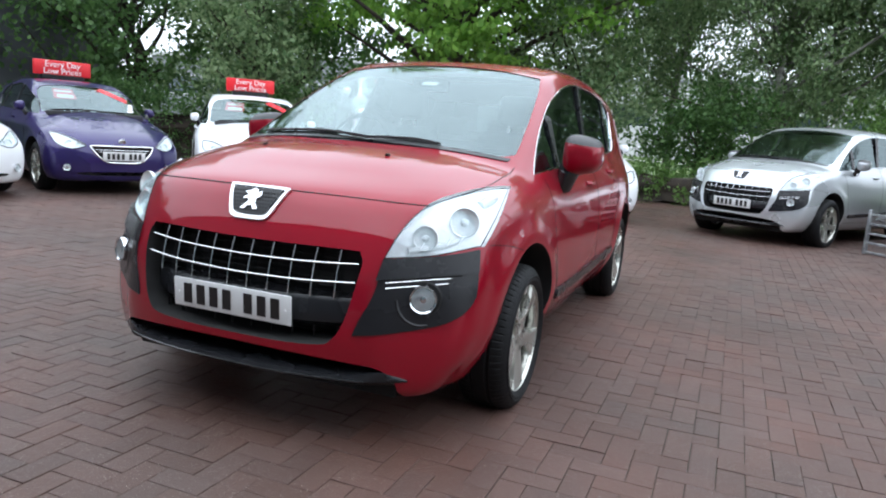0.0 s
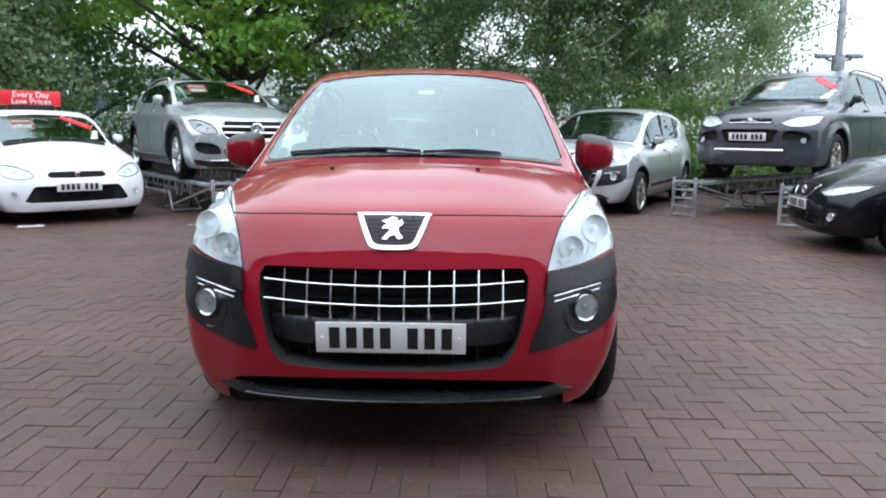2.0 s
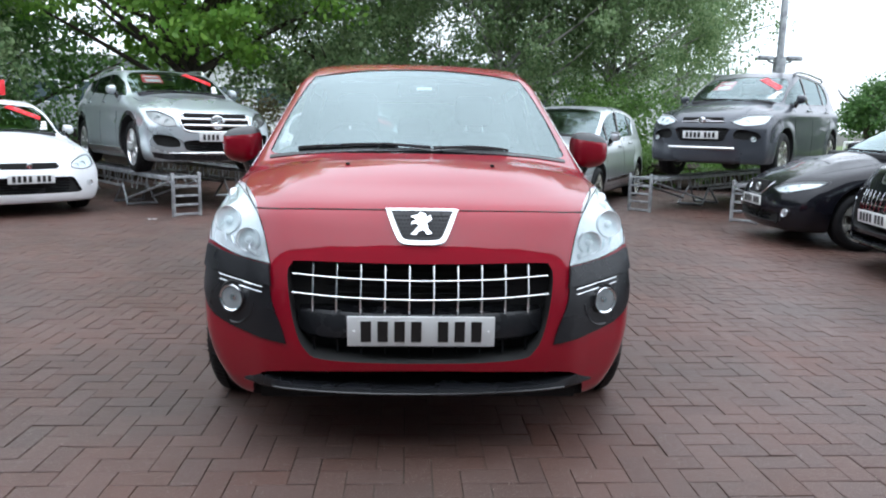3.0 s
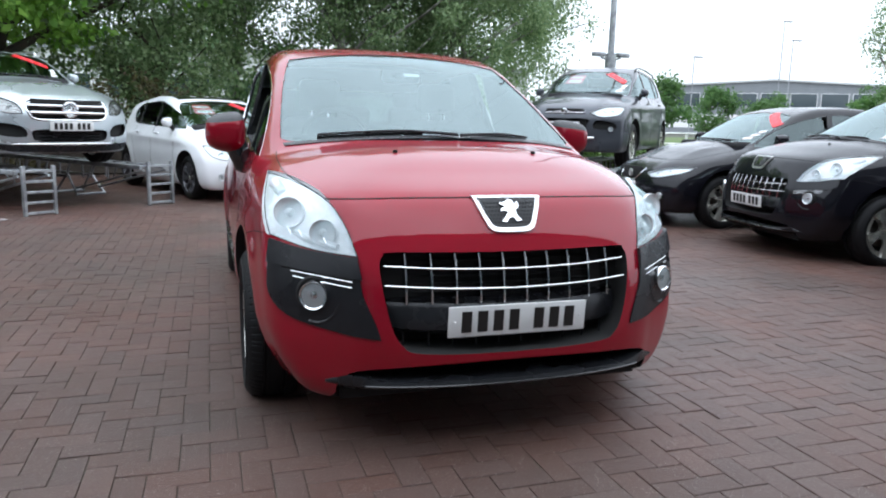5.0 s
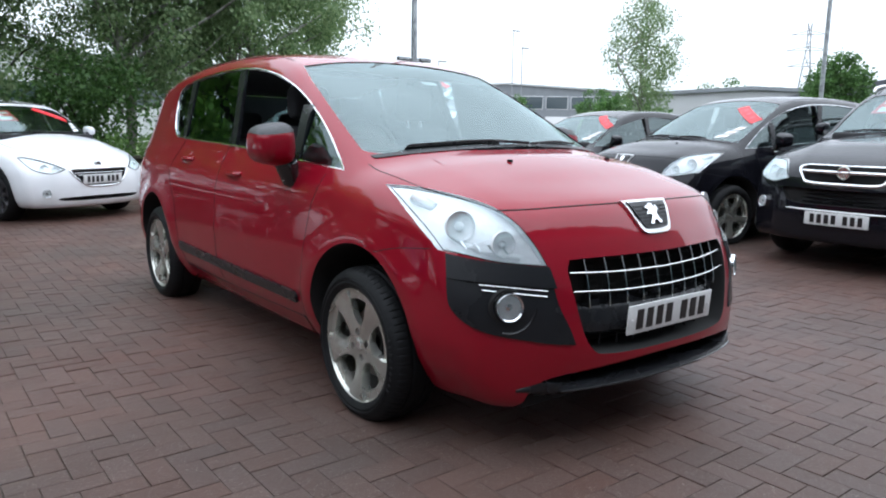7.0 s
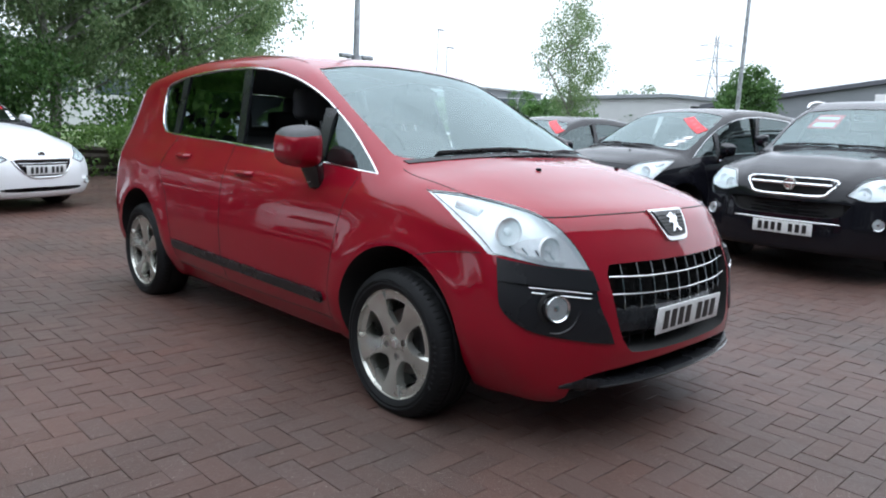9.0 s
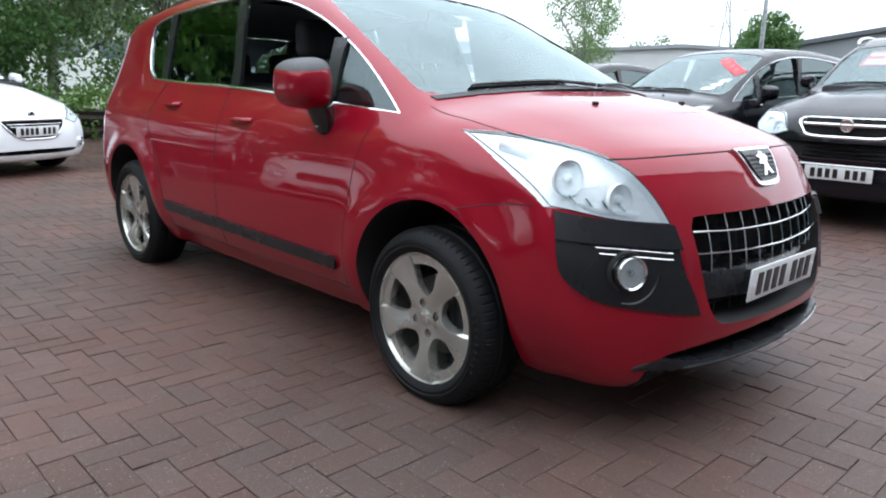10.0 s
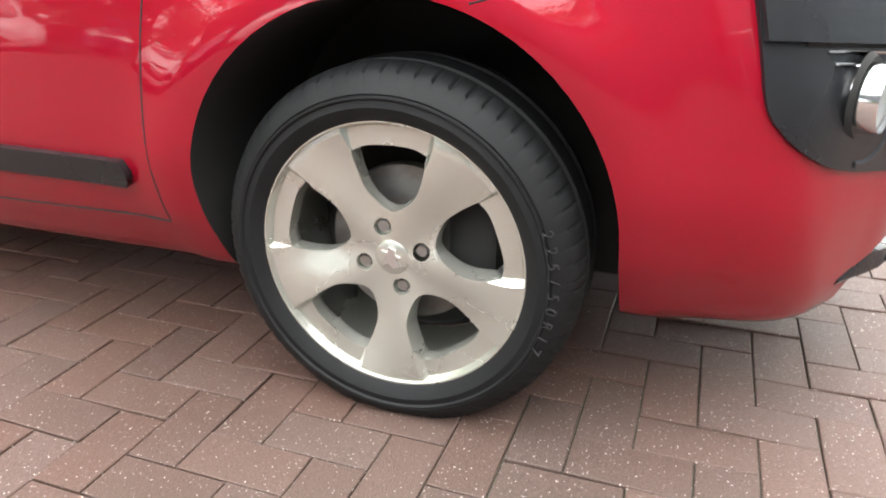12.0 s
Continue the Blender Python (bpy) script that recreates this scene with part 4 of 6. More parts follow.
    inner = smooth_line(xz(((0.0, 0.819), (0.046, 0.820), (0.067, 0.826), (0.080, 0.845), (0.108, 0.907), (0.104, 0.911), (0.0, 0.912))), 4, True, (0, 4, 6))
    bg = part("badge", patch(shield, (0, 1, 0), bvh, 0.010, 0.014, 0.05), M["satin"], root, "chrome shield badge with a dark mesh")
    part("badge_mesh", patch(inner, (0, 1, 0), bvh, 0.0145, 0.012, 0.04), M["plastic"], bg)
    if detail:
        for r_ in range(6):
            for c_ in range(-9, 10):
                z = 0.832 + r_ * 0.0125
                x = (c_ + 0.5 * (r_ % 2)) * 0.0125
                if abs(x) < 0.066 + (z - 0.834) * 0.47:
                    q = laid([(x, 0.15, z)], (0, 1, 0), bvh, 0.0152)[0]
                    # a dark disc on the mesh paints the shade of a hole
                    o = part("mesh_hole", lathe([(0, 0.0001), (0, 0.0042), (0.002, 0.0044)], 6, "y"), M["gap"], bg)
                    o.matrix_basis = Matrix.Translation(q) @ pose(0, 0, 0, -28, 0, 0)
    blob = [(-0.048, 0.905), (-0.018, 0.912), (-0.004, 0.920), (0.014, 0.916), (0.018, 0.902), (0.034, 0.912), (0.040, 0.895), (0.020, 0.882), (0.024, 0.862), (0.042, 0.842), (0.020, 0.838), (0.006, 0.856), (-0.014, 0.850), (-0.024, 0.836), (-0.046, 0.838), (-0.030, 0.854),
            (-0.012, 0.874), (-0.030, 0.880), (-0.046, 0.876), (-0.040, 0.888), (-0.022, 0.894)]
    part("emblem", patch([(x * 0.86, 0.15, 0.868 + (z - 0.878) * 0.86) for x, z in blob], (0, 1, 0), bvh, 0.020, 0.008, 0.03), M["chrome"], bg, "plain chrome emblem")
    for sx in (-1, 1):
        side = (lambda pts: pts) if sx > 0 else mirror_x
        dl = (-0.45 * sx, 1, -0.35)
        # headlamp: lens over a socket with two bowls
        lamp = part("headlamp", patch(side(smooth_line(HL, 5, True, (0, 2, 4))), dl, bvh, 0.003, 0, 0.04), M["lens"], root, "clear headlamp with two chrome bowls")
        lamp.visible_shadow = False
        q = laid([(sx * 0.742, 0.40, 0.845)], dl, bvh, -0.008)[0]
        lamp_bowl(lamp, q, 0.052, (0.32 * sx, -1, 0.15), depth=0.016)
        q = laid([(sx * 0.645, 0.27, 0.790)], dl, bvh, -0.008)[0]
        lamp_bowl(lamp, q, 0.044, (0.25 * sx, -1, 0.12), depth=0.016)
        part("lamp_divider", tube([(sx * 0.60, 0.225, 0.745), (sx * 0.70, 0.315, 0.765), (sx * 0.775, 0.43, 0.80)], 0.012, 8), M["reflector"], lamp)
        for k in range(4):
            u = 0.2 + 0.2 * k
            rib = [(sx * (0.60 + 0.17 * u + 0.02 * t), 0.22 + 0.2 * u, 0.748 + 0.02 * u + 0.035 * t) for t in (0.0, 0.5, 1.0)]
            part("lamp_rib", tube(laid(rib, dl, bvh, -0.02), 0.0035, 6), M["chrome"], lamp)
        part("indicator", tube([(sx * 0.755, 0.52, 0.90), (sx * 0.778, 0.62, 0.935)], 0.022, 10), M["frost"], lamp)
        edge = laid(side(smooth_line(HL + [HL[0]], 5, False, (2, 4))), dl, bvh, 0.001)
        part("lamp_gap", tube(edge, 0.002, 5, cap=False), M["gap"], lamp)
        # black bumper trim with fog lamp
        tr = part("bumper_trim", patch(side(smooth_line(TRIM, 4, True, (0, 2, 8))), (-0.5 * sx, 1, 0), bvh, 0.007, 0.014, 0.035), bumper_trim or M["plastic"], root, "black plastic bumper corner trim")
        q = laid([(sx * 0.682, 0.2, 0.588)], (-0.3 * sx, 1, 0), bvh, 0.014)[0]
        # near-black ring that paints the shade round the fog lamp
        hollow = lathe([(0.012, 0.050), (0.007, 0.053), (0.005, 0.060), (0.013, 0.066)], 32, "y")
        o = part("fog_recess", hollow, M["gap"], tr)
        o.matrix_basis = Matrix.Translation(q) @ Vector((0, -1, 0)).rotation_difference(Vector((sx * 0.45, -1, 0)).normalized()).to_matrix().to_4x4()
        fog_lamp(root, q[0] - sx * 0.006, q[1] + 0.006, q[2], 0.043, (0.42 * sx, -1, 0.02))
        upper = [(sx * x, y, z) for x, y, z in ((0.545, 0.14, 0.718), (0.69, 0.25, 0.731), (0.804, 0.39, 0.757), (0.805, 0.388, 0.678), (0.69, 0.24, 0.663), (0.53, 0.12, 0.648))]
        part("trim_upper", patch(smooth_line(upper, 3, True, (0, 2, 3, 5)), (-0.5 * sx, 1, 0), bvh, 0.016, 0.012, 0.035), bumper_trim or M["plastic"], tr)
        arc = [(sx * (0.676 + 0.098 * math.cos(a)), 0.2, 0.590 + 0.098 * math.sin(a)) for a in np.linspace(math.radians(185), math.radians(285), 9)]
        part("fog_ridge", tube(laid(arc, (-0.4 * sx, 1, 0), bvh, 0.002), 0.008, 8), bumper_trim or M["plastic"], tr)
        for z0, z1, xa, xb in ((0.660, 0.640, 0.78, 0.535), (0.642, 0.622, 0.77, 0.535)):
            pts = [(sx * (xa + (xb - xa) * t), 0.2, z0 + (z1 - z0) * t) for t in np.linspace(0, 1, 9)]
            part("trim_strip", tube(laid(pts, (-0.4 * sx, 1, 0), bvh, 0.0095), 0.0024, 6), M["chrome"], tr)
        # dark tube painting the shade line below the upper trim
        ledge = [(sx * (0.82 + (0.53 - 0.82) * t), 0.2, 0.672 - 0.02 * t) for t in np.linspace(0, 1, 9)]
        part("trim_ledge", tube(laid(ledge, (-0.4 * sx, 1, 0), bvh, 0.005), 0.006, 6), M["gap"], tr)
        # sides
        strip = [(0, y, z) for y, z in ((1.372, 0.396), (2.95, 0.42), (2.96, 0.445), (2.95, 0.47), (1.372, 0.446), (1.360, 0.421))]
        part("side_strip", patch(smooth_line(strip, 3, True, (0, 1, 3, 4)), (-sx, 0, 0), bvh, 0.014, 0.016, 0.12), M["plastic"], root, "dark rubbing strip")
        sd = (-sx, 0, 0)
        seam(root, [(0, 1.20, 0.99), (0, 1.26, 0.8), (0, 1.30, 0.55), (0, 1.31, 0.33)], sd, bvh, 0.0024)
        seam(root, [(0, 2.36, 1.07), (0, 2.36, 0.8), (0, 2.34, 0.5), (0, 2.33, 0.33)], sd, bvh)
        seam(root, [(0, 3.10, 1.09), (0, 3.20, 0.9), (0, 3.05, 0.7), (0, 2.98, 0.45), (0, 2.95, 0.33)], sd, bvh)
        seam(root, [(0, 1.31, 0.325), (0, 2.3, 0.315), (0, 2.95, 0.325)], sd, bvh)
        seam(root, [(0, 0.730, 0.722), (0, 0.6, 0.752), (0, 0.43, 0.772)], sd, bvh, 0.0022)
        for y, z in ((2.14, 0.93), (2.92, 0.975)):
            hp = laid([(0, y + k, z - 0.006 * k) for k in (-0.09, -0.05, 0, 0.05, 0.09)], sd, bvh, 0.016)
            hp[0] = hp[0] - Vector((sx * 0.02, 0, 0))
            hp[-1] = hp[-1] - Vector((sx * 0.02, 0, 0))
            part("door_handle", tube(smooth_line(hp, 4), 0.013, 8), paint_mat, root)
        door_mirror(root, paint_mat, sx, sx * 0.938, 1.53, 1.105, 1.0 if detail else 0.78)
        # bonnet edge
        seam(root, [(sx * 0.63, 0.31, 0.91), (sx * 0.735, 0.6, 1.0), (sx * 0.755, 0.85, 1.05), (sx * 0.745, 0.99, 1.075)], (-0.2 * sx, 0.3, -1), bvh, 0.0025)
        nz = laid([(sx * 0.303, 0.612, 1.06)], (0, 0, -1), bvh, 0.004)[0]
        part("washer_nozzle", box_bm(0.016, 0.022, 0.012, nz, 0.004), M["gap"], root)
        tl = [(0, 4.05, 0.95), (0, 4.2, 0.93), (0, 4.16, 1.2), (0, 4.0, 1.36), (0, 3.97, 1.25)]
        part("tail_lamp", patch(smooth_line([(sx * 0.8, y, z) for _, y, z in tl], 4, True), (-sx, -0.7, 0), bvh, 0.006, 0.01, 0.06), M["frost"], root, "pale wrap-round tail lamp")
        pts = [(sx * x, y, 1.5) for x, y in ((0.585, 1.98), (0.60, 2.2), (0.61, 2.8), (0.60, 3.4), (0.56, 3.9))]
        seam(root, pts, (0, 0, -1), bvh, 0.0035, "roof_channel")
    seam(root, [(-0.632, 0.31, 0.905), (-0.40, 0.2, 0.916), (-0.127, 0.17, 0.920)], (0, 1, 0), bvh, 0.0035)
    seam(root, [(0.632, 0.31, 0.905), (0.40, 0.2, 0.916), (0.127, 0.17, 0.920)], (0, 1, 0), bvh, 0.0035)
    # cowl and wipers
    cowl = [(x, 0.9, z) for x, z in ((-0.70, 1.083), (-0.35, 1.092), (0, 1.097), (0.35, 1.092), (0.70, 1.083), (0.705, 1.10), (0.35, 1.112), (0, 1.117), (-0.35, 1.112), (-0.705, 1.10))]
    part("cowl", patch(smooth_line(cowl, 3, True, (0, 4, 5, 9)), (0, 1, -0.2), bvh, 0.004, 0.02, 0.06), M["plastic"], root)
    wiper(root, [(0.05, 0.9, 1.115), (-0.2, 0.9, 1.125), (-0.5, 0.9, 1.108), (-0.56, 0.9, 1.10)], bvh)
    wiper(root, [(0.06, 0.9, 1.112), (0.25, 0.9, 1.12), (0.41, 0.9, 1.108)], bvh)
    return root, bvh


red_car, RED = crossover("red_crossover_car", "metallic red crossover car with open driver window on brick paving", M["red"], pose(0, 0, -0.018), 0.022, True, "main")
sticker = laid([(0.035, 1.7, 1.435)], (0, 1, 0), RED, -0.012)[0]
part("permit_sticker", box_bm(0.085, 0.003, 0.045, (0, 0, 0), 0.001), M["white_print"], red_car).matrix_basis = Matrix.Translation(sticker) @ pose(0, 0, 0, -68, 0, 0)

pod = laid([(-0.01, 1.7, 1.458)], (0, 1, 0), RED, -0.03)[0]
part("sensor_pod", box_bm(0.085, 0.075, 0.035, (0, 0, 0), 0.014, 3), M["plastic"], red_car).matrix_basis = Matrix.Translation(pod) @ pose(0, 0, 0, 24, 0, 0)


# ---- the other cars of the lot ----
def hatch_spec(L, W, H, axles, R, nose, cowl, top, tail=0.12, belt_rise=0.07, under=0.17, bend=0.82):
    """A family car from its main sizes: nose height, cowl (y, z) and upper screen edge (y, z)."""
    cy, cz = cowl
    ty, tz = top
    s = dict(half=W, length=L, wheel_r=R, axles=axles, under=under, edge=0.055, bend=bend)
    s["top"] = ((-0.3, nose - 0.4), (0.0, nose - 0.16), (0.05, nose - 0.07), (0.14, nose), (0.3, nose + (cz - nose) * 0.36), (0.55, nose + (cz - nose) * 0.66), (cy - 0.12, cz - 0.012), (cy, cz + 0.01), (cy + (ty - cy) * 0.5, cz + (tz - cz) * 0.53),
                (ty, tz), (ty + 0.35, H - 0.01), (ty + 0.7, H), (L * 0.75, H - 0.05), (L - 0.45, H - tail), (L - 0.1, H - tail - 0.12), (L + 0.3, H - 0.5))
    s["front"] = ((0.1, 0.09), (0.2, 0.04), (0.3, 0.005), (0.42, 0.0), (nose * 0.72, 0.012), (nose - 0.13, 0.035), (nose - 0.04, 0.09), (nose, 0.14), (nose + 0.15, 0.5), (nose + 0.5, 1.2))
    s["rear"] = ((0.1, L - 0.2), (0.3, L - 0.06), (0.5, L - 0.01), (0.7, L), (0.9, L - 0.05), (1.1, L - 0.16), (H - 0.1, L - 0.42), (H, L - 0.5))
    s["plan"] = ((0.0, W - 0.085), (0.35, W - 0.04), (0.7, W - 0.016), (1.2, W - 0.004), (2.0, W), (L - 1.0, W - 0.01), (L - 0.4, W - 0.05), (L, W - 0.13))
    b = cz - 0.05
    s["inset"] = ((0.1, 0.13), (0.2, 0.06), (0.3, 0.02), (0.42, 0.0), (0.58, 0.0), (b - 0.24, 0.012), (b - 0.14, 0.02), (b - 0.06, 0.05), (b, 0.085), (b + 0.08, 0.118), (H - 0.15, 0.13 + (H - 0.2 - b) * 0.34), (H, 0.2 + (H - 0.15 - b) * 0.34), (H + 0.15, 0.4 + (H - b) * 0.34))
    s["crown"] = ((0, 0.04), (0.5, 0.05), (1.0, 0.07), (1.6, 0.055), (2.2, 0.045), (L, 0.05))
    e = L * 0.80
    s["dlo"] = ((cy + 0.16, b + 0.015), (ty + 0.35, b + 0.015 + belt_rise * 0.4), (e - 0.25, b + belt_rise), (e - 0.05, b + belt_rise + 0.05), (e + 0.02, b + belt_rise + 0.16), (e - 0.12, H - 0.165), (e - 0.6, H - 0.12), (ty + 0.5, H - 0.105), (ty + 0.08, tz - 0.09), (cy + (ty - cy) * 0.62, cz + (tz - cz) * 0.52 - 0.02))
    s["screen"] = ((0.0, cz + 0.016), (W * 0.4, cz + 0.008), (W * 0.64, cz - 0.006), (W * 0.745, cz + 0.005), (W * 0.745, cz + 0.05), (W * 0.70, cz + (tz - cz) * 0.62), (W * 0.635, tz - 0.075), (W * 0.58, tz - 0.05), (W * 0.3, tz - 0.022), (0.0, tz - 0.012))
    s["screen_depth"] = ty + 0.5
    m = ty + 0.32
    s["panes"] = ((cy, m - 0.04), (m + 0.04, L * 0.72 - 0.03), (L * 0.72 + 0.03, L))
    s["open_pane"] = -1
    s["pillars"] = ((m, m + 0.06, b + 0.02, H - 0.10), (L * 0.72, L * 0.72 + 0.02, b + 0.05, H - 0.11))
    s["pillar_w"] = 0.07
    s["belt"], s["seat_y"], s["dash_y"], s["mirror_in"] = b + 0.03, ty + 0.25, cy + 0.25, (ty - 0.05, tz - 0.1)
    s["nose"], s["cowl"], s["ws_top"] = nose, cowl, top
    return s


def parked(name, label, paint_mat, at, s, face, wheel_style, rails=None, chrome_windows=False, dark_roof=False, sill=None):
    """A parked car with its own face: lamps, openings, bars, plate, fog lamps."""
    root = thing(name, label, "car", at)
    W = s["half"]
    yf = curve(*s["front"])

    def on(x, z):
        return (x, float(yf(z)) + float(BOW(abs(x) * 0.91 / W)) * s.get("bend", 1), z)

    cuts = []
    for o, depth in face["openings"]:
        cuts.append((smooth_line(xz(o), 4, True, face.get("angular", ())), (0, 1, 0), -0.5, depth, M["well"]))
    for o in face.get("vents", ()):
        for sx in (-1, 1):
            pts = [on(x, z) for x, z in o]
            cuts.append((smooth_line(pts if sx > 0 else mirror_x(pts), 3, True), (0, 1, 0), -0.3, 0.06, M["well"]))
    s["cuts"] = cuts
    hl = smooth_line([on(x, z) for x, z in face["lamp"]], 4, True, face.get("lamp_corners", (0,)))
    dz = face.get("lamp_dir", -0.2)
    s["sockets"] = [(hl, (-0.4, 1, dz), 0.03, 0.065, M[face.get("lamp_mat", "reflector")]), (mirror_x(hl), (0.4, 1, dz), 0.03, 0.065, M[face.get("lamp_mat", "reflector")])]
    bvh = make_body(s, paint_mat, root, 0.038)
    glaze(s, root, bvh, chrome=chrome_windows)
    cabin(s, root)
    for sx in (-1, 1):
        for a in s["axles"]:
            add_wheel(root, wheel_style, sx * (W - 0.135), a, s["wheel_r"], 20 * a)
    for o, depth in face["openings"]:
        xs, zs = [p[0] for p in o], [p[1] for p in o]
        # a near-black box paints the shade at the back of each opening
        part("opening_backing", box_bm(2 * max(xs) * 0.92, 0.02, max(zs) - min(zs) + 0.04, (0, depth - 0.01, (max(zs) + min(zs)) / 2), 0.004), M["gap"], root)
        n = max(2, round((max(zs) - min(zs)) / 0.035))
        for i in range(n):
            z = min(zs) + (i + 0.5) * (max(zs) - min(zs)) / n
            w = max(xs) * 0.92
            pts = [(x, float(yf(z)) + 0.05 + float(BOW(abs(x))), z) for x in np.linspace(-w, w, 9)]
            part("grille_slat", tube(pts, 0.007, 4), M["plastic"], root)
    for o in face.get("frames", ()):
        line = smooth_line(xz(o), 4, True)
        part("grille_surround", tube(laid(line + [line[0]], (0, 1, 0), bvh, 0.003), face.get("frame_r", 0.011), 6, cap=False), M["chrome"], root, "chrome grille surround")
    for x1, z, r, mt in face.get("bars", ()):
        pts = [(x, float(yf(z)) - 0.004 + float(BOW(abs(x))), z) for x in np.linspace(-x1, x1, 15)]
        part("grille_bar", tube(pts, r, 8), M[mt], root)
    for z, r, mt in face.get("emblem", ()):
        p = laid([(0, 0, z)], (0, 1, 0), bvh, 0.0)[0] if not face.get("emblem_bar") else Vector((0, float(yf(z)) - 0.012, z))
        em = part("badge", lathe([(0.01, r * 1.02), (-0.006, r), (-0.010, r * 0.86), (-0.006, r * 0.84), (-0.004, 0.0001)], 24, "y", p), M[mt], root, "plain round emblem")
        if face.get("star"):
            for k in range(3):
                a = math.radians(90 + 120 * k)
                part("badge_spoke", tube([p + Vector((0, -0.008, 0)), p + Vector((r * 0.9 * math.cos(a), -0.008, r * 0.9 * math.sin(a)))], r * 0.14, 6, taper=r * 0.04), M["chrome"], em)
    if face.get("apron"):
        # black lower edge of the bumper and the wheel arches
        low = xz(((0.0, 0.19), (0.62, 0.20), (W - 0.13, 0.23), (W - 0.10, 0.30), (0.62, 0.275), (0.0, 0.265)))
        part("lower_apron", patch(low, (0, 1, 0), bvh, 0.006, 0.012, 0.08), M["plastic"], root, "black lower bumper edge")
        for sx in (-1, 1):
            for a in s["axles"]:
                rw, zc = s["wheel_r"] * 1.11, s["wheel_r"] * 1.13
                arch = [(0, a + rw * k * math.cos(t), zc + rw * k * math.sin(t)) for k, ts in ((1.01, np.linspace(-0.25, math.pi + 0.25, 15)), (1.15, np.linspace(math.pi + 0.25, -0.25, 15))) for t in ts]
                part("arch_trim", patch(arch, (-sx, 0, 0), bvh, 0.006, 0.012, 0.1), M["plastic"], root)
    zp = face["plate"]
    yp = float(yf(zp)) - 0.012
    number_plate(root, pose(0, yp, zp, 3, 0, 0))
    for sx in (-1, 1):
        pts = hl if sx > 0 else mirror_x(hl)
        lamp = part("headlamp", patch(pts, (-0.4 * sx, 1, dz), bvh, 0.003, 0, 0.06), M["lens"], root)
        lamp.visible_shadow = False
        for x, z, r in face["bowls"]:
            q = laid([on(sx * x, z)], (-0.4 * sx, 1, dz), bvh, -0.028)[0]
            lamp_bowl(lamp, q, r, (0.3 * sx, -1, 0.1), depth=0.03)
        part("lamp_gap", tube(laid(pts + [pts[0]], (-0.4 * sx, 1, dz), bvh, 0.001), 0.005, 5, cap=False), M["gap"], lamp)
        if face.get("fog"):
            x, z, r = face["fog"]
            q = laid([on(sx * x, z)], (-0.3 * sx, 1, 0), bvh, 0.0)[0]
            fog_lamp(root, q[0], q[1] - 0.004, q[2], r, (0.4 * sx, -1, 0))
        sd = (-sx, 0, 0)
        cy, cz = s["cowl"]
        ty = s["ws_top"][0]
        m = ty + 0.32
        b = s["belt"]
        seam(root, [(0, cy + 0.22, b - 0.04), (0, cy + 0.27, 0.6), (0, cy + 0.28, 0.3)], sd, bvh, 0.004, n=4)
        seam(root, [(0, m + 0.02, b - 0.02), (0, m + 0.02, 0.6), (0, m, 0.3)], sd, bvh, 0.004, n=4)
        seam(root, [(0, s["length"] * 0.74, b + 0.0), (0, s["length"] * 0.745, 0.75), (0, s["length"] * 0.70, 0.35)], sd, bvh, 0.004, n=4)
        seam(root, [(sx * W * 0.70, 0.45, 0.8), (sx * W * 0.79, 0.75, 0.9), (sx * W * 0.80, cy + 0.02, cz)], (-0.2 * sx, 0.3, -1), bvh, 0.003, n=4)
        for y in (m - 0.18, s["length"] * 0.74 - 0.2):
            hp = laid([(0, y + k, b - 0.10) for k in (-0.09, 0, 0.09)], sd, bvh, 0.016)
            part("door_handle", tube(hp, 0.013, 8), paint_mat, root)
        door_mirror(root, paint_mat, sx, sx * (W - 0.01), cy + 0.45, cz + 0.05, 0.68, False)
        if sill:
            sl = [(0, s["axles"][0] + 0.42, 0.25), (0, s["axles"][1] - 0.42, 0.25), (0, s["axles"][1] - 0.42, 0.32), (0, s["axles"][0] + 0.42, 0.32)]
            part("sill_strip", patch(sl, sd, bvh, 0.012, 0.014, 0.2), M[sill], root)
        if rails:
            pts = laid([(sx * W * 0.66, ty + t, 1.5) for t in np.linspace(0.12, s["length"] * 0.80 - ty, 9)], (0, 0, -1), bvh, 0.045)
            pts = [Vector(pts[0]) - Vector((0, 0.04, 0.045))] + list(pts) + [Vector(pts[-1]) + Vector((0, 0.05, -0.045))]
            part("roof_rail", tube(smooth_line(pts, 3), 0.016, 8), M[rails], root, "bright roof rail")
    if dark_roof:
        ty = s["ws_top"][0]
        rf = [(x, y, 1.6) for x, y in ((-W * 0.58, ty + 0.08), (W * 0.58, ty + 0.08), (W * 0.60, s["length"] * 0.72), (-W * 0.60, s["length"] * 0.72))]
        part("glass_roof", patch(rf, (0, 0, -1), bvh, 0.003, 0.006, 0.15), M["gloss_black"], root, "black glass roof panel")
    wiper(root, [(W * 0.1, cy_(s), s["cowl"][1] + 0.03), (-W * 0.3, cy_(s), s["cowl"][1] + 0.035), (-W * 0.62, cy_(s), s["cowl"][1] + 0.02)], bvh)
    wiper(root, [(W * 0.55, cy_(s), s["cowl"][1] + 0.02), (W * 0.3, cy_(s), s["cowl"][1] + 0.03), (0, cy_(s), s["cowl"][1] + 0.03)], bvh)
    return root, bvh


def cy_(s):
    return s["cowl"][0]


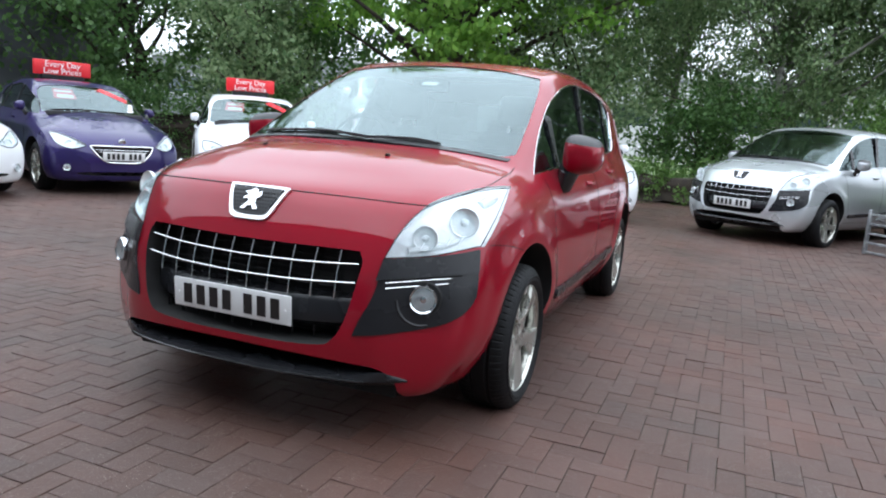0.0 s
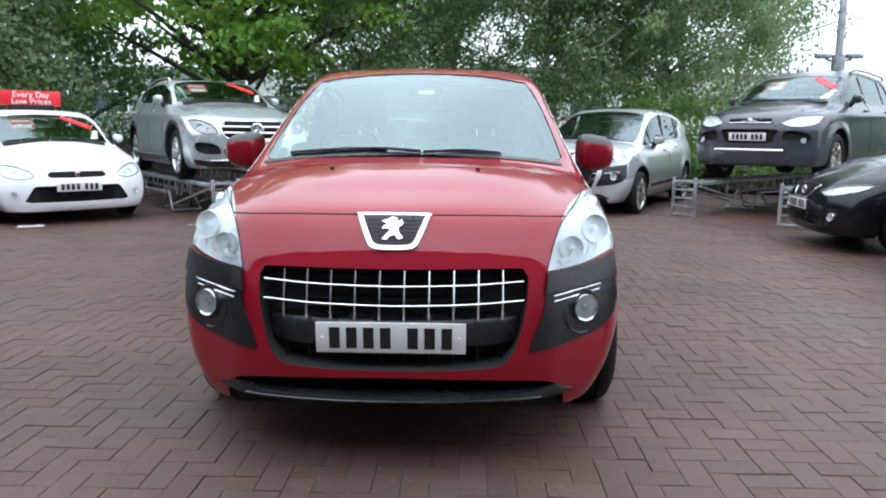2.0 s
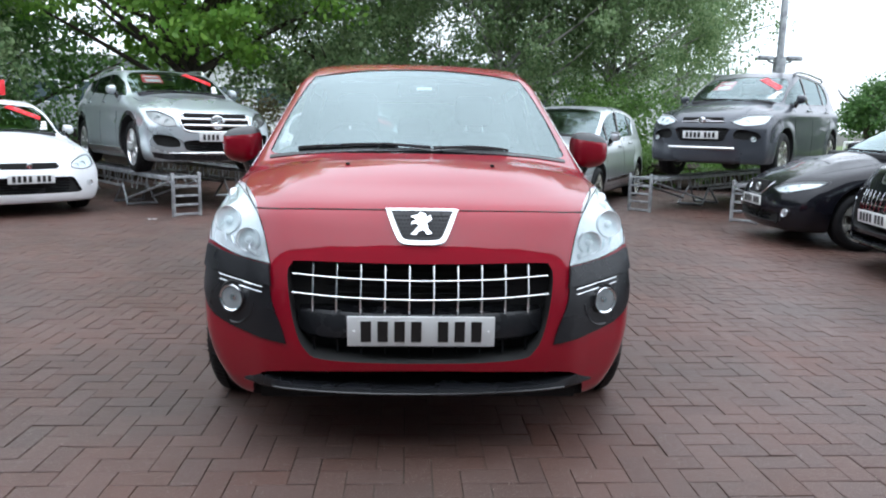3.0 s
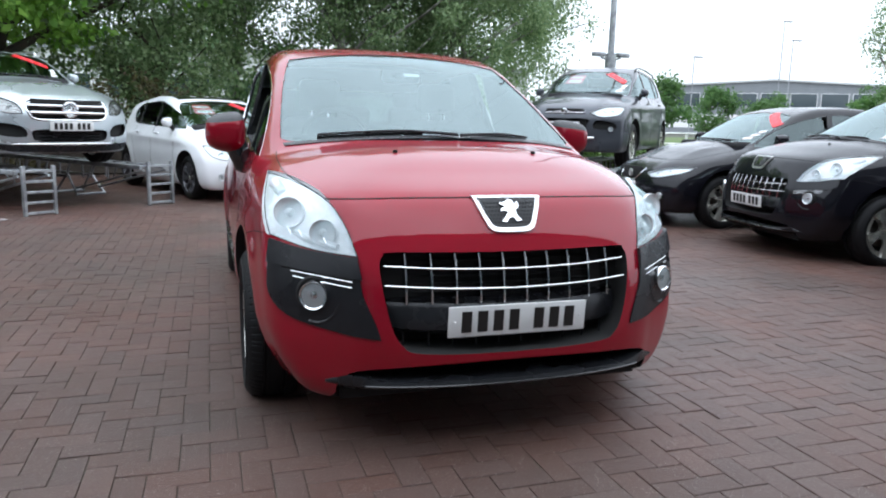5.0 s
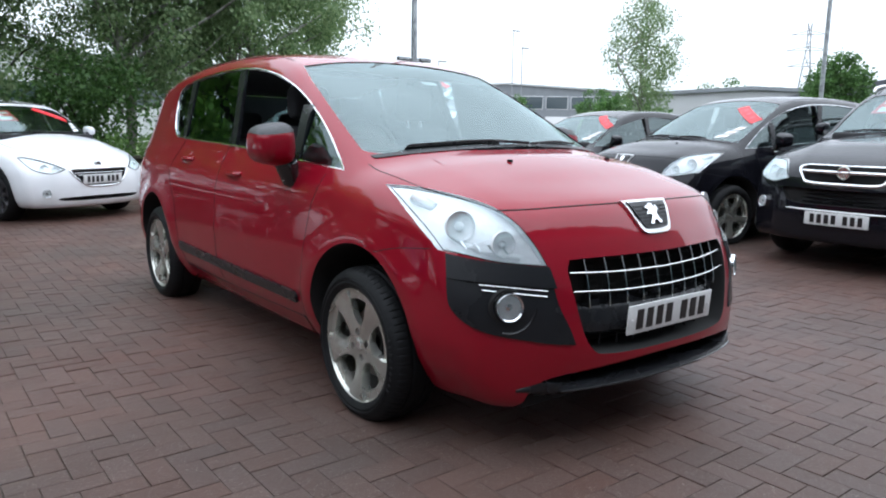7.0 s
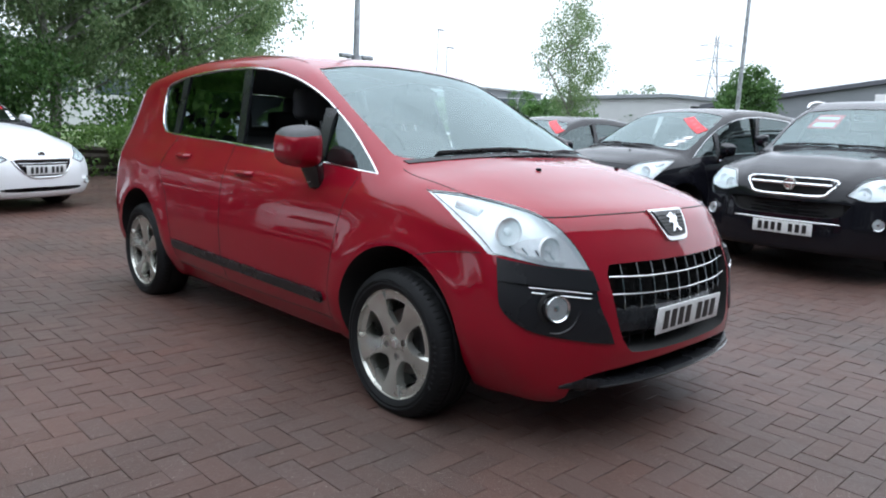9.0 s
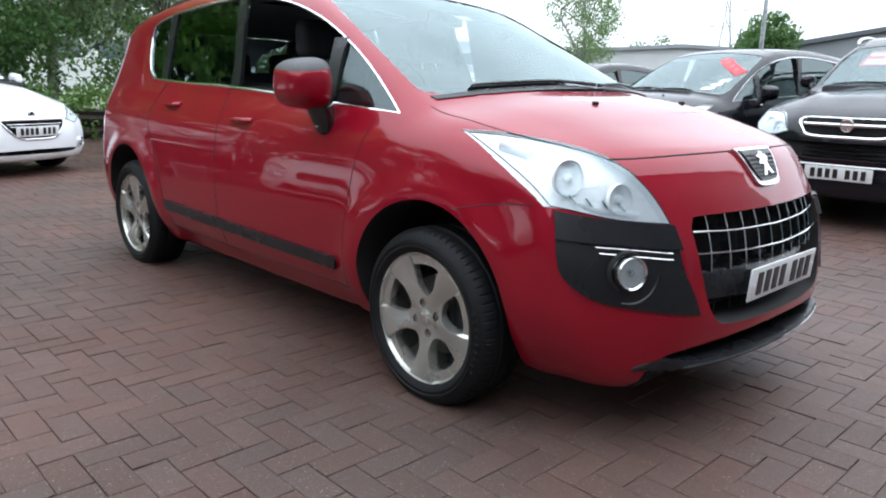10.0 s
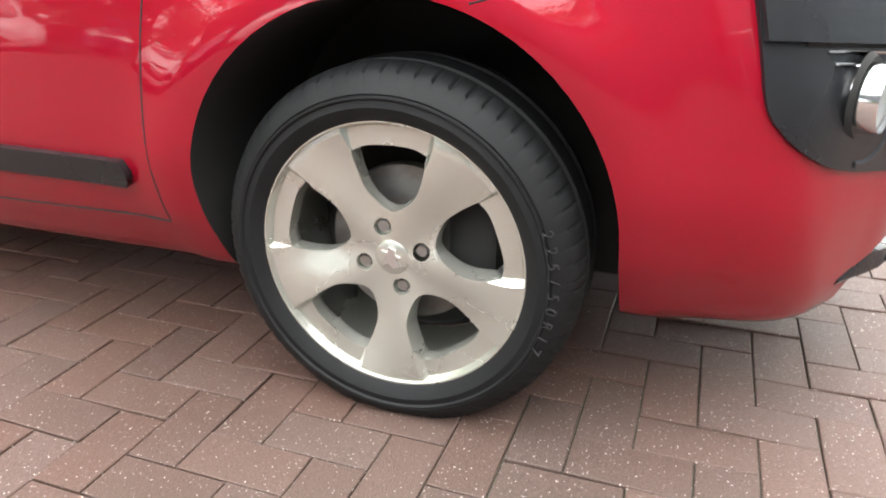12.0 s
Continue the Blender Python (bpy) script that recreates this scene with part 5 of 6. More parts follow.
def window_cards(root, bvh, s=None, W=0.9, cz=1.07, tz=1.49, price=True, banner=True, slips=True, shift=0.0):
    """Price card, diagonal red banner and small slips behind the windscreen."""
    if s is not None:
        W, cz, tz = s["half"], s["cowl"][1], s["ws_top"][1]
    d = (0, 1, 0)
    h = tz - cz
    if banner:
        o = [(W * (a + shift), 1, cz + h * (c + 0.5 * shift)) for a, c in ((0.20 - shift, 0.86), (0.30 - shift, 0.93), (0.65 - 0.3 * shift, 0.56), (0.60 - 0.3 * shift, 0.44))]
        b = part("windscreen_banner", patch(o, d, bvh, 0.001, 0.003, 0.08), M["red_sign"], root, "red diagonal windscreen banner")
        for k in (0.3, 0.55, 0.8):
            q = [(W * (0.24 + (0.36 + 0.7 * shift) * k + a), 1, cz + h * (0.90 + 0.5 * shift - 0.39 * k + c)) for a, c in ((-0.025, 0.035), (0.015, 0.05), (0.035, -0.02), (0.0, -0.035))]
            part("banner_print", patch(q, d, bvh, 0.0035, 0.002, 0.1), M["pink_sign"], b)
    if price:
        o = [(-W * 0.50, 1, cz + h * 0.50), (-W * 0.18, 1, cz + h * 0.50), (-W * 0.17, 1, cz + h * 0.84), (-W * 0.46, 1, cz + h * 0.84)]
        b = part("price_card", patch(o, d, bvh, -0.012, 0.003, 0.1), M["pink_sign"], root, "pink and white price card behind the glass")
        for a, c in ((0.53, 0.64), (0.72, 0.78)):
            o = [(-W * 0.45, 1, cz + h * a), (-W * 0.21, 1, cz + h * a), (-W * 0.21, 1, cz + h * c), (-W * 0.44, 1, cz + h * c)]
            part("card_print", patch(o, d, bvh, -0.0095, 0.002, 0.1), M["white_print"], b)
    if slips:
        for k in range(3):
            z0 = cz + h * (0.12 + 0.10 * k)
            o = [(W * (0.52 + 0.035 * k), 1, z0), (W * (0.64 + 0.02 * k), 1, z0 + h * 0.02), (W * (0.64 + 0.02 * k), 1, z0 + h * 0.09), (W * (0.53 + 0.035 * k), 1, z0 + h * 0.07)]
            part("screen_note", patch(o, d, bvh, 0.001, 0.002, 0.1), M["white_print"], root)


def facing(ax, ay, fx, fy, front_axle, z=0.0):
    """The pose of a car whose front axle's middle stands at (ax, ay) and whose nose points along (fx, fy)."""
    n = math.hypot(fx, fy)
    fx, fy = fx / n, fy / n
    return pose(ax + front_axle * fx, ay + front_axle * fy, z, 0, 0, math.degrees(math.atan2(fx, -fy)))


def roof_sign(at):
    """A red roof box with two lines of white words and its dark foot."""
    r = thing("roof_sign", "red roof sign with white words standing on a car roof", "sign", at, "roof signs")
    part("panel", box_bm(0.80, 0.05, 0.22, (0, 0, 0.17), 0.012), M["red_sign"], r)
    part("foot", box_bm(0.6, 0.16, 0.07, (0, 0, 0.035), 0.02), M["gap"], r)
    for words, z in (("Every Day", 0.22), ("Low Prices", 0.12)):
        o = part("words", text_mesh(words, 0.12), M["white_print"], r, smooth=False)
        o.matrix_basis = pose(0, -0.027, z, 90, 0, 0)
    return r


FACE_SMALL = dict(openings=[(((0, 0.42), (0.2, 0.43), (0.30, 0.50), (0.36, 0.585), (0.34, 0.61), (0, 0.61)), 0.10), (((0, 0.25), (0.45, 0.255), (0.5, 0.29), (0, 0.30)), 0.10)],
                  frames=[((0, 0.415), (0.2, 0.425), (0.31, 0.50), (0.375, 0.59), (0.35, 0.62), (0, 0.62))], bars=[(0.33, 0.575, 0.006, "chrome"), (0.30, 0.55, 0.005, "chrome")],
                  lamp=[(0.43, 0.62), (0.58, 0.575), (0.73, 0.63), (0.775, 0.76), (0.70, 0.755), (0.55, 0.69)], lamp_corners=(0, 3), bowls=[(0.52, 0.635, 0.035), (0.62, 0.645, 0.045)], emblem=[(0.67, 0.045, "chrome")],
                  plate=0.50, fog=(0.64, 0.35, 0.04))
small_spec = lambda: hatch_spec(3.96, 0.87, 1.46, (0.80, 3.34), 0.305, 0.735, (0.98, 1.0), (1.78, 1.385))
sp = small_spec()
car, bv = parked("purple_hatchback_car", "dark purple small hatchback car with a red roof sign", M["purple"], facing(-6.35, 5.36, 0.90, -0.42, 0.80), sp, FACE_SMALL, "multi")
window_cards(car, bv, sp)
roof_sign(car.matrix_world @ pose(0, 2.6, 1.455))
sp = small_spec()
car, bv = parked("white_hatchback_car", "white small hatchback car with a dark glass roof", M["white"], facing(-0.55, 8.70, 0.40, -0.92, 0.80), sp, FACE_SMALL, "dark", dark_roof=True)
window_cards(car, bv, sp)
sp = small_spec()
car, bv = parked("white_city_car", "white small car beside the purple hatchback", M["white"], facing(-6.85, 3.35, 0.97, -0.2, 0.80), sp, FACE_SMALL, "dark")
window_cards(car, bv, sp, price=False)

sp = hatch_spec(4.36, 0.92, 1.47, (0.90, 3.54), 0.318, 0.72, (1.08, 1.0), (1.95, 1.40))
FACE_SPORT = dict(openings=[(((0, 0.585), (0.30, 0.59), (0.34, 0.615), (0.33, 0.645), (0, 0.645)), 0.09), (((0, 0.29), (0.55, 0.292), (0.60, 0.31), (0.50, 0.475), (0.46, 0.49), (0, 0.49)), 0.12)], angular=(0, 1, 2, 3, 4, 5, 6, 7, 8, 9),
                  lamp=[(0.49, 0.60), (0.62, 0.575), (0.80, 0.62), (0.825, 0.74), (0.70, 0.735), (0.52, 0.665)], lamp_corners=(0, 3), bowls=[(0.58, 0.63, 0.038), (0.68, 0.65, 0.045)], emblem=[(0.625, 0.035, "chrome")], plate=0.475, fog=(0.70, 0.40, 0.030))
car, bv = parked("white_sport_hatchback_car", "white sporty hatchback car with a red roof sign", M["white"], facing(-5.18, 7.20, 0.66, -0.75, 0.90), sp, FACE_SPORT, "multi")
window_cards(car, bv, sp, price=True)
roof_sign(car.matrix_world @ pose(0, 2.55, 1.465))

silver_car, bv = crossover("silver_crossover_car", "silver crossover car with a black bumper corner", M["pale_silver"], facing(2.09, 8.86, -0.5, -0.866, 0.87), 0.042, False, "five")
black_car, bv = crossover("black_crossover_car", "black crossover car with a red windscreen banner", M["black"], facing(4.78, 3.38, -0.98, 0.16, 0.87), 0.042, False, "five", M["black"])
window_cards(black_car, bv, price=False, shift=0.10)

sp = hatch_spec(4.25, 0.86, 1.45, (0.84, 3.36), 0.31, 0.70, (1.05, 0.985), (1.90, 1.38))
FACE_WEDGE = dict(openings=[(((0, 0.535), (0.17, 0.54), (0.25, 0.63), (0.24, 0.655), (0, 0.66)), 0.09), (((0, 0.255), (0.5, 0.26), (0.56, 0.31), (0.5, 0.36), (0, 0.37)), 0.10)], frames=[((0, 0.53), (0.175, 0.535), (0.26, 0.635), (0.25, 0.665), (0, 0.67))], frame_r=0.007,
                  lamp=[(0.36, 0.605), (0.52, 0.57), (0.74, 0.63), (0.80, 0.705), (0.6, 0.68)], lamp_corners=(0, 3), bowls=[(0.52, 0.61, 0.035), (0.63, 0.64, 0.04)], emblem=[(0.60, 0.045, "satin")], plate=0.46, fog=(0.62, 0.37, 0.038))
car, bv = parked("black_hatchback_car", "black low hatchback car with a red windscreen banner", M["black"], facing(4.72, 5.5, -0.99, 0.10, 0.84), sp, FACE_WEDGE, "multi")
window_cards(car, bv, sp, price=False, shift=0.10)

sp = hatch_spec(4.60, 0.925, 1.70, (0.92, 3.62), 0.355, 0.92, (1.12, 1.16), (1.95, 1.60), under=0.24)
FACE_SUV = dict(openings=[(((0, 0.755), (0.27, 0.76), (0.33, 0.80), (0.355, 0.875), (0, 0.88)), 0.10), (((0, 0.57), (0.40, 0.575), (0.50, 0.66), (0.48, 0.70), (0, 0.70)), 0.10)], frames=[((0, 0.745), (0.275, 0.75), (0.34, 0.80), (0.37, 0.885), (0, 0.89))], frame_r=0.014,
                bars=[(0.345, 0.845, 0.018, "chrome"), (0.52, 0.52, 0.008, "satin")], lamp=[(0.47, 0.775), (0.64, 0.735), (0.83, 0.79), (0.855, 0.94), (0.60, 0.92)], lamp_corners=(0, 3), bowls=[(0.60, 0.815, 0.055), (0.72, 0.85, 0.05)],
                emblem=[(0.845, 0.055, "rim")], emblem_bar=True, plate=0.455, fog=(0.72, 0.55, 0.045))
car, bv = parked("black_suv_car", "black sport utility car with a chrome grille", M["black"], facing(4.84, 1.15, -1.0, 0.0, 0.92), sp, FACE_SUV, "suv", rails="satin")
window_cards(car, bv, sp, banner=False, slips=False)

RAMP = 0.50
sp = hatch_spec(4.42, 0.90, 1.475, (0.88, 3.58), 0.345, 0.82, (1.24, 1.075), (2.05, 1.44), tail=0.19, belt_rise=0.11)
FACE_GRAND = dict(openings=[(((0, 0.570), (0.36, 0.575), (0.44, 0.63), (0.455, 0.72), (0.40, 0.775), (0, 0.785)), 0.10), (((0, 0.31), (0.36, 0.315), (0.44, 0.375), (0.40, 0.45), (0, 0.455)), 0.10)], frames=[((0, 0.562), (0.365, 0.567), (0.452, 0.63), (0.468, 0.725), (0.41, 0.785), (0, 0.795))], frame_r=0.013,
                  vents=[[(0.50, 0.37), (0.74, 0.39), (0.77, 0.52), (0.54, 0.49)]], bars=[(0.445, 0.725, 0.021, "chrome"), (0.435, 0.645, 0.021, "chrome"), (0.66, 0.285, 0.014, "chrome")], lamp=[(0.515, 0.635), (0.66, 0.635), (0.79, 0.72), (0.815, 0.815), (0.70, 0.815), (0.55, 0.735)], lamp_corners=(0, 3),
                  bowls=[(0.62, 0.70, 0.035), (0.715, 0.745, 0.042)], lamp_mat="bolt", emblem=[(0.685, 0.098, "chrome")], emblem_bar=True, star=True, plate=0.495, apron=True)
car, bv = parked("silver_display_car", "silver crossover car on a raised steel ramp", M["silver"], facing(-3.08, 8.13, 0.58, -0.81, 0.88, RAMP), sp, FACE_GRAND, "twin", rails="satin", dark_roof=True, sill="satin")
window_cards(car, bv, sp)
sp = hatch_spec(4.52, 0.92, 1.68, (0.92, 3.61), 0.345, 0.93, (1.10, 1.15), (1.95, 1.585), under=0.24)
FACE_UTILITY = dict(openings=[(((0, 0.82), (0.28, 0.822), (0.32, 0.845), (0.30, 0.875), (0, 0.878)), 0.08), (((0, 0.56), (0.30, 0.565), (0.36, 0.66), (0.37, 0.745), (0, 0.75)), 0.10)], vents=[[(0.47, 0.60), (0.76, 0.60), (0.74, 0.69), (0.50, 0.73)]],
                    bars=[(0.30, 0.862, 0.008, "chrome"), (0.30, 0.838, 0.008, "chrome"), (0.48, 0.46, 0.022, "satin")], lamp=[(0.40, 0.83), (0.58, 0.78), (0.81, 0.82), (0.85, 0.94), (0.60, 0.92)], lamp_corners=(0, 3), bowls=[(0.60, 0.845, 0.04), (0.71, 0.865, 0.04)],
                    emblem=[(0.85, 0.05, "chrome")], emblem_bar=True, plate=0.645, fog=(0.70, 0.60, 0.035))
car, bv = parked("grey_display_car", "dark grey sport utility car on a raised steel ramp", M["grey"], facing(4.82, 8.62, -0.69, -0.72, 0.92, RAMP), sp, FACE_UTILITY, "suv", rails="gloss_black")
window_cards(car, bv, sp)


# ---- display ramps ----
def display_ramp(at):
    """Two raised lattice tracks with ladder ends; local y runs back from the ladders."""
    r = thing("display_ramp", "galvanised steel display ramp with two lattice tracks", "ramp", at, "display ramps")
    H, Ln = RAMP, 5.2
    for sx in (-1, 1):
        x0 = sx * 0.78
        for k in (-0.17, 0.17):
            part("track_rail", box_bm(0.045, Ln, 0.05, (x0 + k, 0.15 + Ln / 2, H - 0.025), 0.004, 1), M["galv"], r)
            part("lower_rail", box_bm(0.035, Ln - 1.5, 0.035, (x0 + k, 1.15 + Ln / 2, H - 0.24), 0.004, 1), M["galv"], r)
            for i in range(15):
                y = 0.9 + i * 0.3
                part("lattice_bar", tube([(x0 + k, y, H - 0.03), (x0 + k, y + (0.12 if i % 2 else 0.0), H - 0.24)], 0.011, 6), M["galv"], r)
        for i in range(16):
            part("track_rung", box_bm(0.34, 0.05, 0.03, (x0, 0.35 + i * 0.32, H - 0.025), 0.004, 1), M["galv"], r)
        for y in (1.9, 4.6):
            for k in (-0.17, 0.17):
                part("leg", tube([(x0 + k, y, H - 0.2), (x0 + k * 1.2, y - 0.28, 0.02)], 0.016, 8), M["galv"], r)
                part("leg", tube([(x0 + k, y, H - 0.2), (x0 + k * 1.2, y + 0.28, 0.02)], 0.016, 8), M["galv"], r)
            part("foot_bar", tube([(x0 - 0.22, y - 0.28, 0.02), (x0 + 0.22, y - 0.28, 0.02)], 0.018, 8), M["galv"], r)
            part("foot_bar", tube([(x0 - 0.22, y + 0.28, 0.02), (x0 + 0.22, y + 0.28, 0.02)], 0.018, 8), M["galv"], r)
        for k in (-0.17, 0.17):
            part("brace", tube([(x0 + k, 0.1, H - 0.06), (x0 + k, 1.7, 0.1)], 0.016, 8), M["galv"], r)
            part("ladder_rail", box_bm(0.035, 0.05, H + 0.06, (x0 + k, 0.0, (H + 0.06) / 2), 0.004, 1), M["galv"], r)
        for i in range(5):
            part("ladder_rung", box_bm(0.34, 0.03, 0.03, (x0, 0.0, 0.03 + i * 0.118), 0.004, 1), M["galv"], r)
    return r


display_ramp(facing(-2.25, 7.37, 0.625, -0.78, 0))
display_ramp(facing(3.92, 7.50, -0.74, -0.67, 0))


def paper_scrap(x, y, w, d, turn):
    """A trodden sheet of paper, slightly curled."""
    bm = bmesh.new()
    bmesh.ops.create_grid(bm, x_segments=8, y_segments=6, size=0.5)
    for v in bm.verts:
        v.co.x *= w
        v.co.y *= d
        v.co.z = 0.004 + 0.012 * abs(noise.noise(v.co * 9 + Vector((x, y, 0))))
    o = part("paper_scrap", bm, M["white_print"], None)
    o.matrix_world = pose(x, y, 0.001, 0, 0, turn)
    return tagged(o, "trodden white paper scrap on the paving", "litter")


paper_scrap(-5.08, 6.24, 0.30, 0.2, 20)
paper_scrap(-3.17, 6.51, 0.11, 0.07, 60)


# ---- trees, hedges and shrubs ----
def leaf_mat(name, color, other):
    m = bpy.data.materials.new(name)
    m.use_nodes = True
    nt = m.node_tree
    b = nt.nodes["Principled BSDF"]
    b.inputs["Roughness"].default_value = 0.5
    g = nt.nodes.new("ShaderNodeNewGeometry")
    mx = nt.nodes.new("ShaderNodeMix")
    mx.data_type = "RGBA"
    mx.inputs["A"].default_value, mx.inputs["B"].default_value = (*color, 1), (*other, 1)
    nt.links.new(g.outputs["Random Per Island"], mx.inputs["Factor"])
    nt.links.new(mx.outputs["Result"], b.inputs["Base Color"])
    tr = nt.nodes.new("ShaderNodeBsdfTranslucent")
    nt.links.new(mx.outputs["Result"], tr.inputs["Color"])
    ms = nt.nodes.new("ShaderNodeMixShader")
    ms.inputs["Fac"].default_value = 0.5
    out = nt.nodes["Material Output"]
    nt.links.new(b.outputs["BSDF"], ms.inputs[1])
    nt.links.new(tr.outputs["BSDF"], ms.inputs[2])
    nt.links.new(ms.outputs["Shader"], out.inputs["Surface"])
    return m


LEAF = dict(
    bright=leaf_mat("bright_leaf", (0.13, 0.29, 0.04), (0.29, 0.49, 0.085)),
    birch=leaf_mat("birch_leaf", (0.10, 0.18, 0.07), (0.29, 0.38, 0.19)),
    dark=leaf_mat("dark_leaf", (0.045, 0.11, 0.03), (0.13, 0.24, 0.07)),
    hedge=leaf_mat("hedge_leaf", (0.07, 0.15, 0.03), (0.16, 0.27, 0.07)),
    brown=leaf_mat("brown_hedge_leaf", (0.075, 0.055, 0.028), (0.12, 0.12, 0.045)),
)
BARK = mat("rough_bark", (0.055, 0.042, 0.032), rough=0.95, dark=(0.03, 0.025, 0.02), vary_scale=5, bump=0.8, bump_scale=30, vary=0.2)
PALE_BARK = mat("birch_bark", (0.36, 0.35, 0.33), rough=0.8, dark=(0.06, 0.05, 0.045), vary_scale=3, bump=0.5, bump_scale=40)


def leaves_mesh(centres, spread, per, size, rng, droop=0.0, flat=1.0):
    """Many small folded leaves about cluster centres."""
    c = np.repeat(np.asarray(centres, float), per, axis=0)
    n = len(c)
    v = rng.normal(size=(n, 3))
    v /= np.linalg.norm(v, axis=1, keepdims=True)
    rad = rng.random((n, 1)) ** 0.55
    sp_ = np.repeat(np.broadcast_to(np.asarray(spread, float).reshape(-1, 1), (len(centres), 1)), per, axis=0)
    p = c + v * rad * sp_ * np.array([1, 1, flat])
    p[:, 2] -= droop * rng.random(n) ** 2 * sp_[:, 0]
    a = rng.normal(size=(n, 3))
    a[:, 2] -= 0.5 + droop
    a /= np.linalg.norm(a, axis=1, keepdims=True)
    b = np.cross(a, rng.normal(size=(n, 3)))
    b /= np.linalg.norm(b, axis=1, keepdims=True)
    s = size * (0.6 + 0.8 * rng.random((n, 1)))
    up = np.cross(a, b)
    quad = np.stack([p, p + a * s * 0.5 + b * s * 0.32 + up * s * 0.08, p + a * s, p + a * s * 0.5 - b * s * 0.32 + up * s * 0.08], 1).reshape(-1, 3)
    me = bpy.data.meshes.new("leaves")
    me.vertices.add(4 * n)
    me.vertices.foreach_set("co", quad.ravel())
    me.loops.add(4 * n)
    me.loops.foreach_set("vertex_index", np.arange(4 * n))
    me.polygons.add(n)
    me.polygons.foreach_set("loop_start", np.arange(0, 4 * n, 4))
    me.update(calc_edges=True)
    return me


def tree(name, label, x, y, height, radius, base, seed, leaf, count=150, per=90, size=0.13, bark=None, droop=0.0, trunk=0.2, flat=0.75, spread=0.75, oval=1.0, stretch=(1, 1)):
    """A tapered trunk with limbs and a crown of leaf clusters on their ends."""
    rng = np.random.default_rng(seed)
    t = thing(name, label, "tree", pose(x, y, 0))
    bend = [(rng.normal() * 0.12 * k, rng.normal() * 0.12 * k, height * 0.86 * k / 6) for k in range(7)]
    bend[0] = (0, 0, -0.05)
    tr = part("trunk", tube(smooth_line(bend, 4), trunk, 10, taper=trunk * 0.15), bark or BARK, t)
    centres = []
    limbs = bmesh.new()
    mid = base + (height - base) * 0.5
    for i in range(count):
        u = rng.normal(size=3)
        u /= np.linalg.norm(u)
        q = rng.random() ** 0.42
        zc = mid + u[2] * q * (height - base) * 0.5
        k = 1 - 0.35 * max(0, (zc - mid) / (height - mid)) * oval
        lump = 1 + 0.22 * math.sin(3 * math.atan2(u[1], u[0]) + seed) + 0.12 * math.sin(7 * u[2] + seed)
        centres.append((u[0] * q * radius * k * lump * stretch[0], u[1] * q * radius * k * lump * stretch[1], zc))
    for i in range(0, count, 4):
        c = centres[i]
        s0 = Vector((0, 0, max(base * 0.7, c[2] - 0.4 * math.hypot(c[0], c[1]) - 0.5)))
        s0 = Vector((c[0] * 0.03, c[1] * 0.03, min(s0.z, height * 0.8)))
        e = Vector(c)
        m1 = s0.lerp(e, 0.5) + Vector((rng.normal() * 0.2, rng.normal() * 0.2, 0.15 + rng.normal() * 0.15))
        tube(smooth_line([s0, m1, e], 4), trunk * (0.22 + 0.2 * rng.random()), 6, taper=0.012, bm=limbs)
    part("limb", limbs, bark or BARK, t)
    part("crown", leaves_mesh(centres, [spread * (0.6 + 0.7 * rng.random()) for _ in centres], per, size, rng, droop, flat), LEAF[leaf], t, smooth=False)
    return t


def hedge(name, label, pts, depth, height, seed, leaf, per_m=1500, size=0.075, category="hedge"):
    """A leafy bank along a line, of uneven height."""
    rng = np.random.default_rng(seed)
    t = tagged(new(name, None), label, category)
    P = [Vector((*p, 0)) for p in pts]
    cs = []
    for a, b in zip(P, P[1:]):
        ln = (b - a).length
        side = Vector((-(b - a).y, (b - a).x, 0)).normalized()
        for _ in range(int(ln * per_m / 60)):
            q = a.lerp(b, rng.random()) + side * (rng.random() - 0.5) * depth
            top = height * (0.78 + 0.3 * noise.noise(Vector((q.x * 0.6, q.y * 0.6, seed))) + 0.12 * noise.noise(Vector((q.x * 2.1, q.y * 2.1, seed))))
            cs.append((q.x, q.y, max(0.06, top * rng.random() ** 0.7)))
    part("foliage", leaves_mesh(cs, 0.26, 60, size, rng), LEAF[leaf], t, smooth=False)
    core = bmesh.new()
    for a, b in zip(P, P[1:]):
        d = (b - a)
        bx = bmesh.new()
        bmesh.ops.create_cube(bx, size=1)
        bmesh.ops.subdivide_edges(bx, edges=bx.edges[:], cuts=6, use_grid_fill=True)
        for v in bx.verts:
            v.co.x *= d.length
            v.co.y *= depth * 0.3
            v.co.z = (v.co.z + 0.5) * height * 0.5
            v.co += Vector((rng.normal(), rng.normal(), rng.normal() * 0.4)) * 0.06
        me = bpy.data.meshes.new("core")
        bmesh.ops.transform(bx, matrix=Matrix.Translation((a + b) / 2) @ Matrix.Rotation(math.atan2(d.y, d.x), 4, "Z"), verts=bx.verts)
        bx.to_mesh(me)
        bx.free()
        core.from_mesh(me)
        bpy.data.meshes.remove(me)
    part("twig_core", core, BARK, t)
    return t


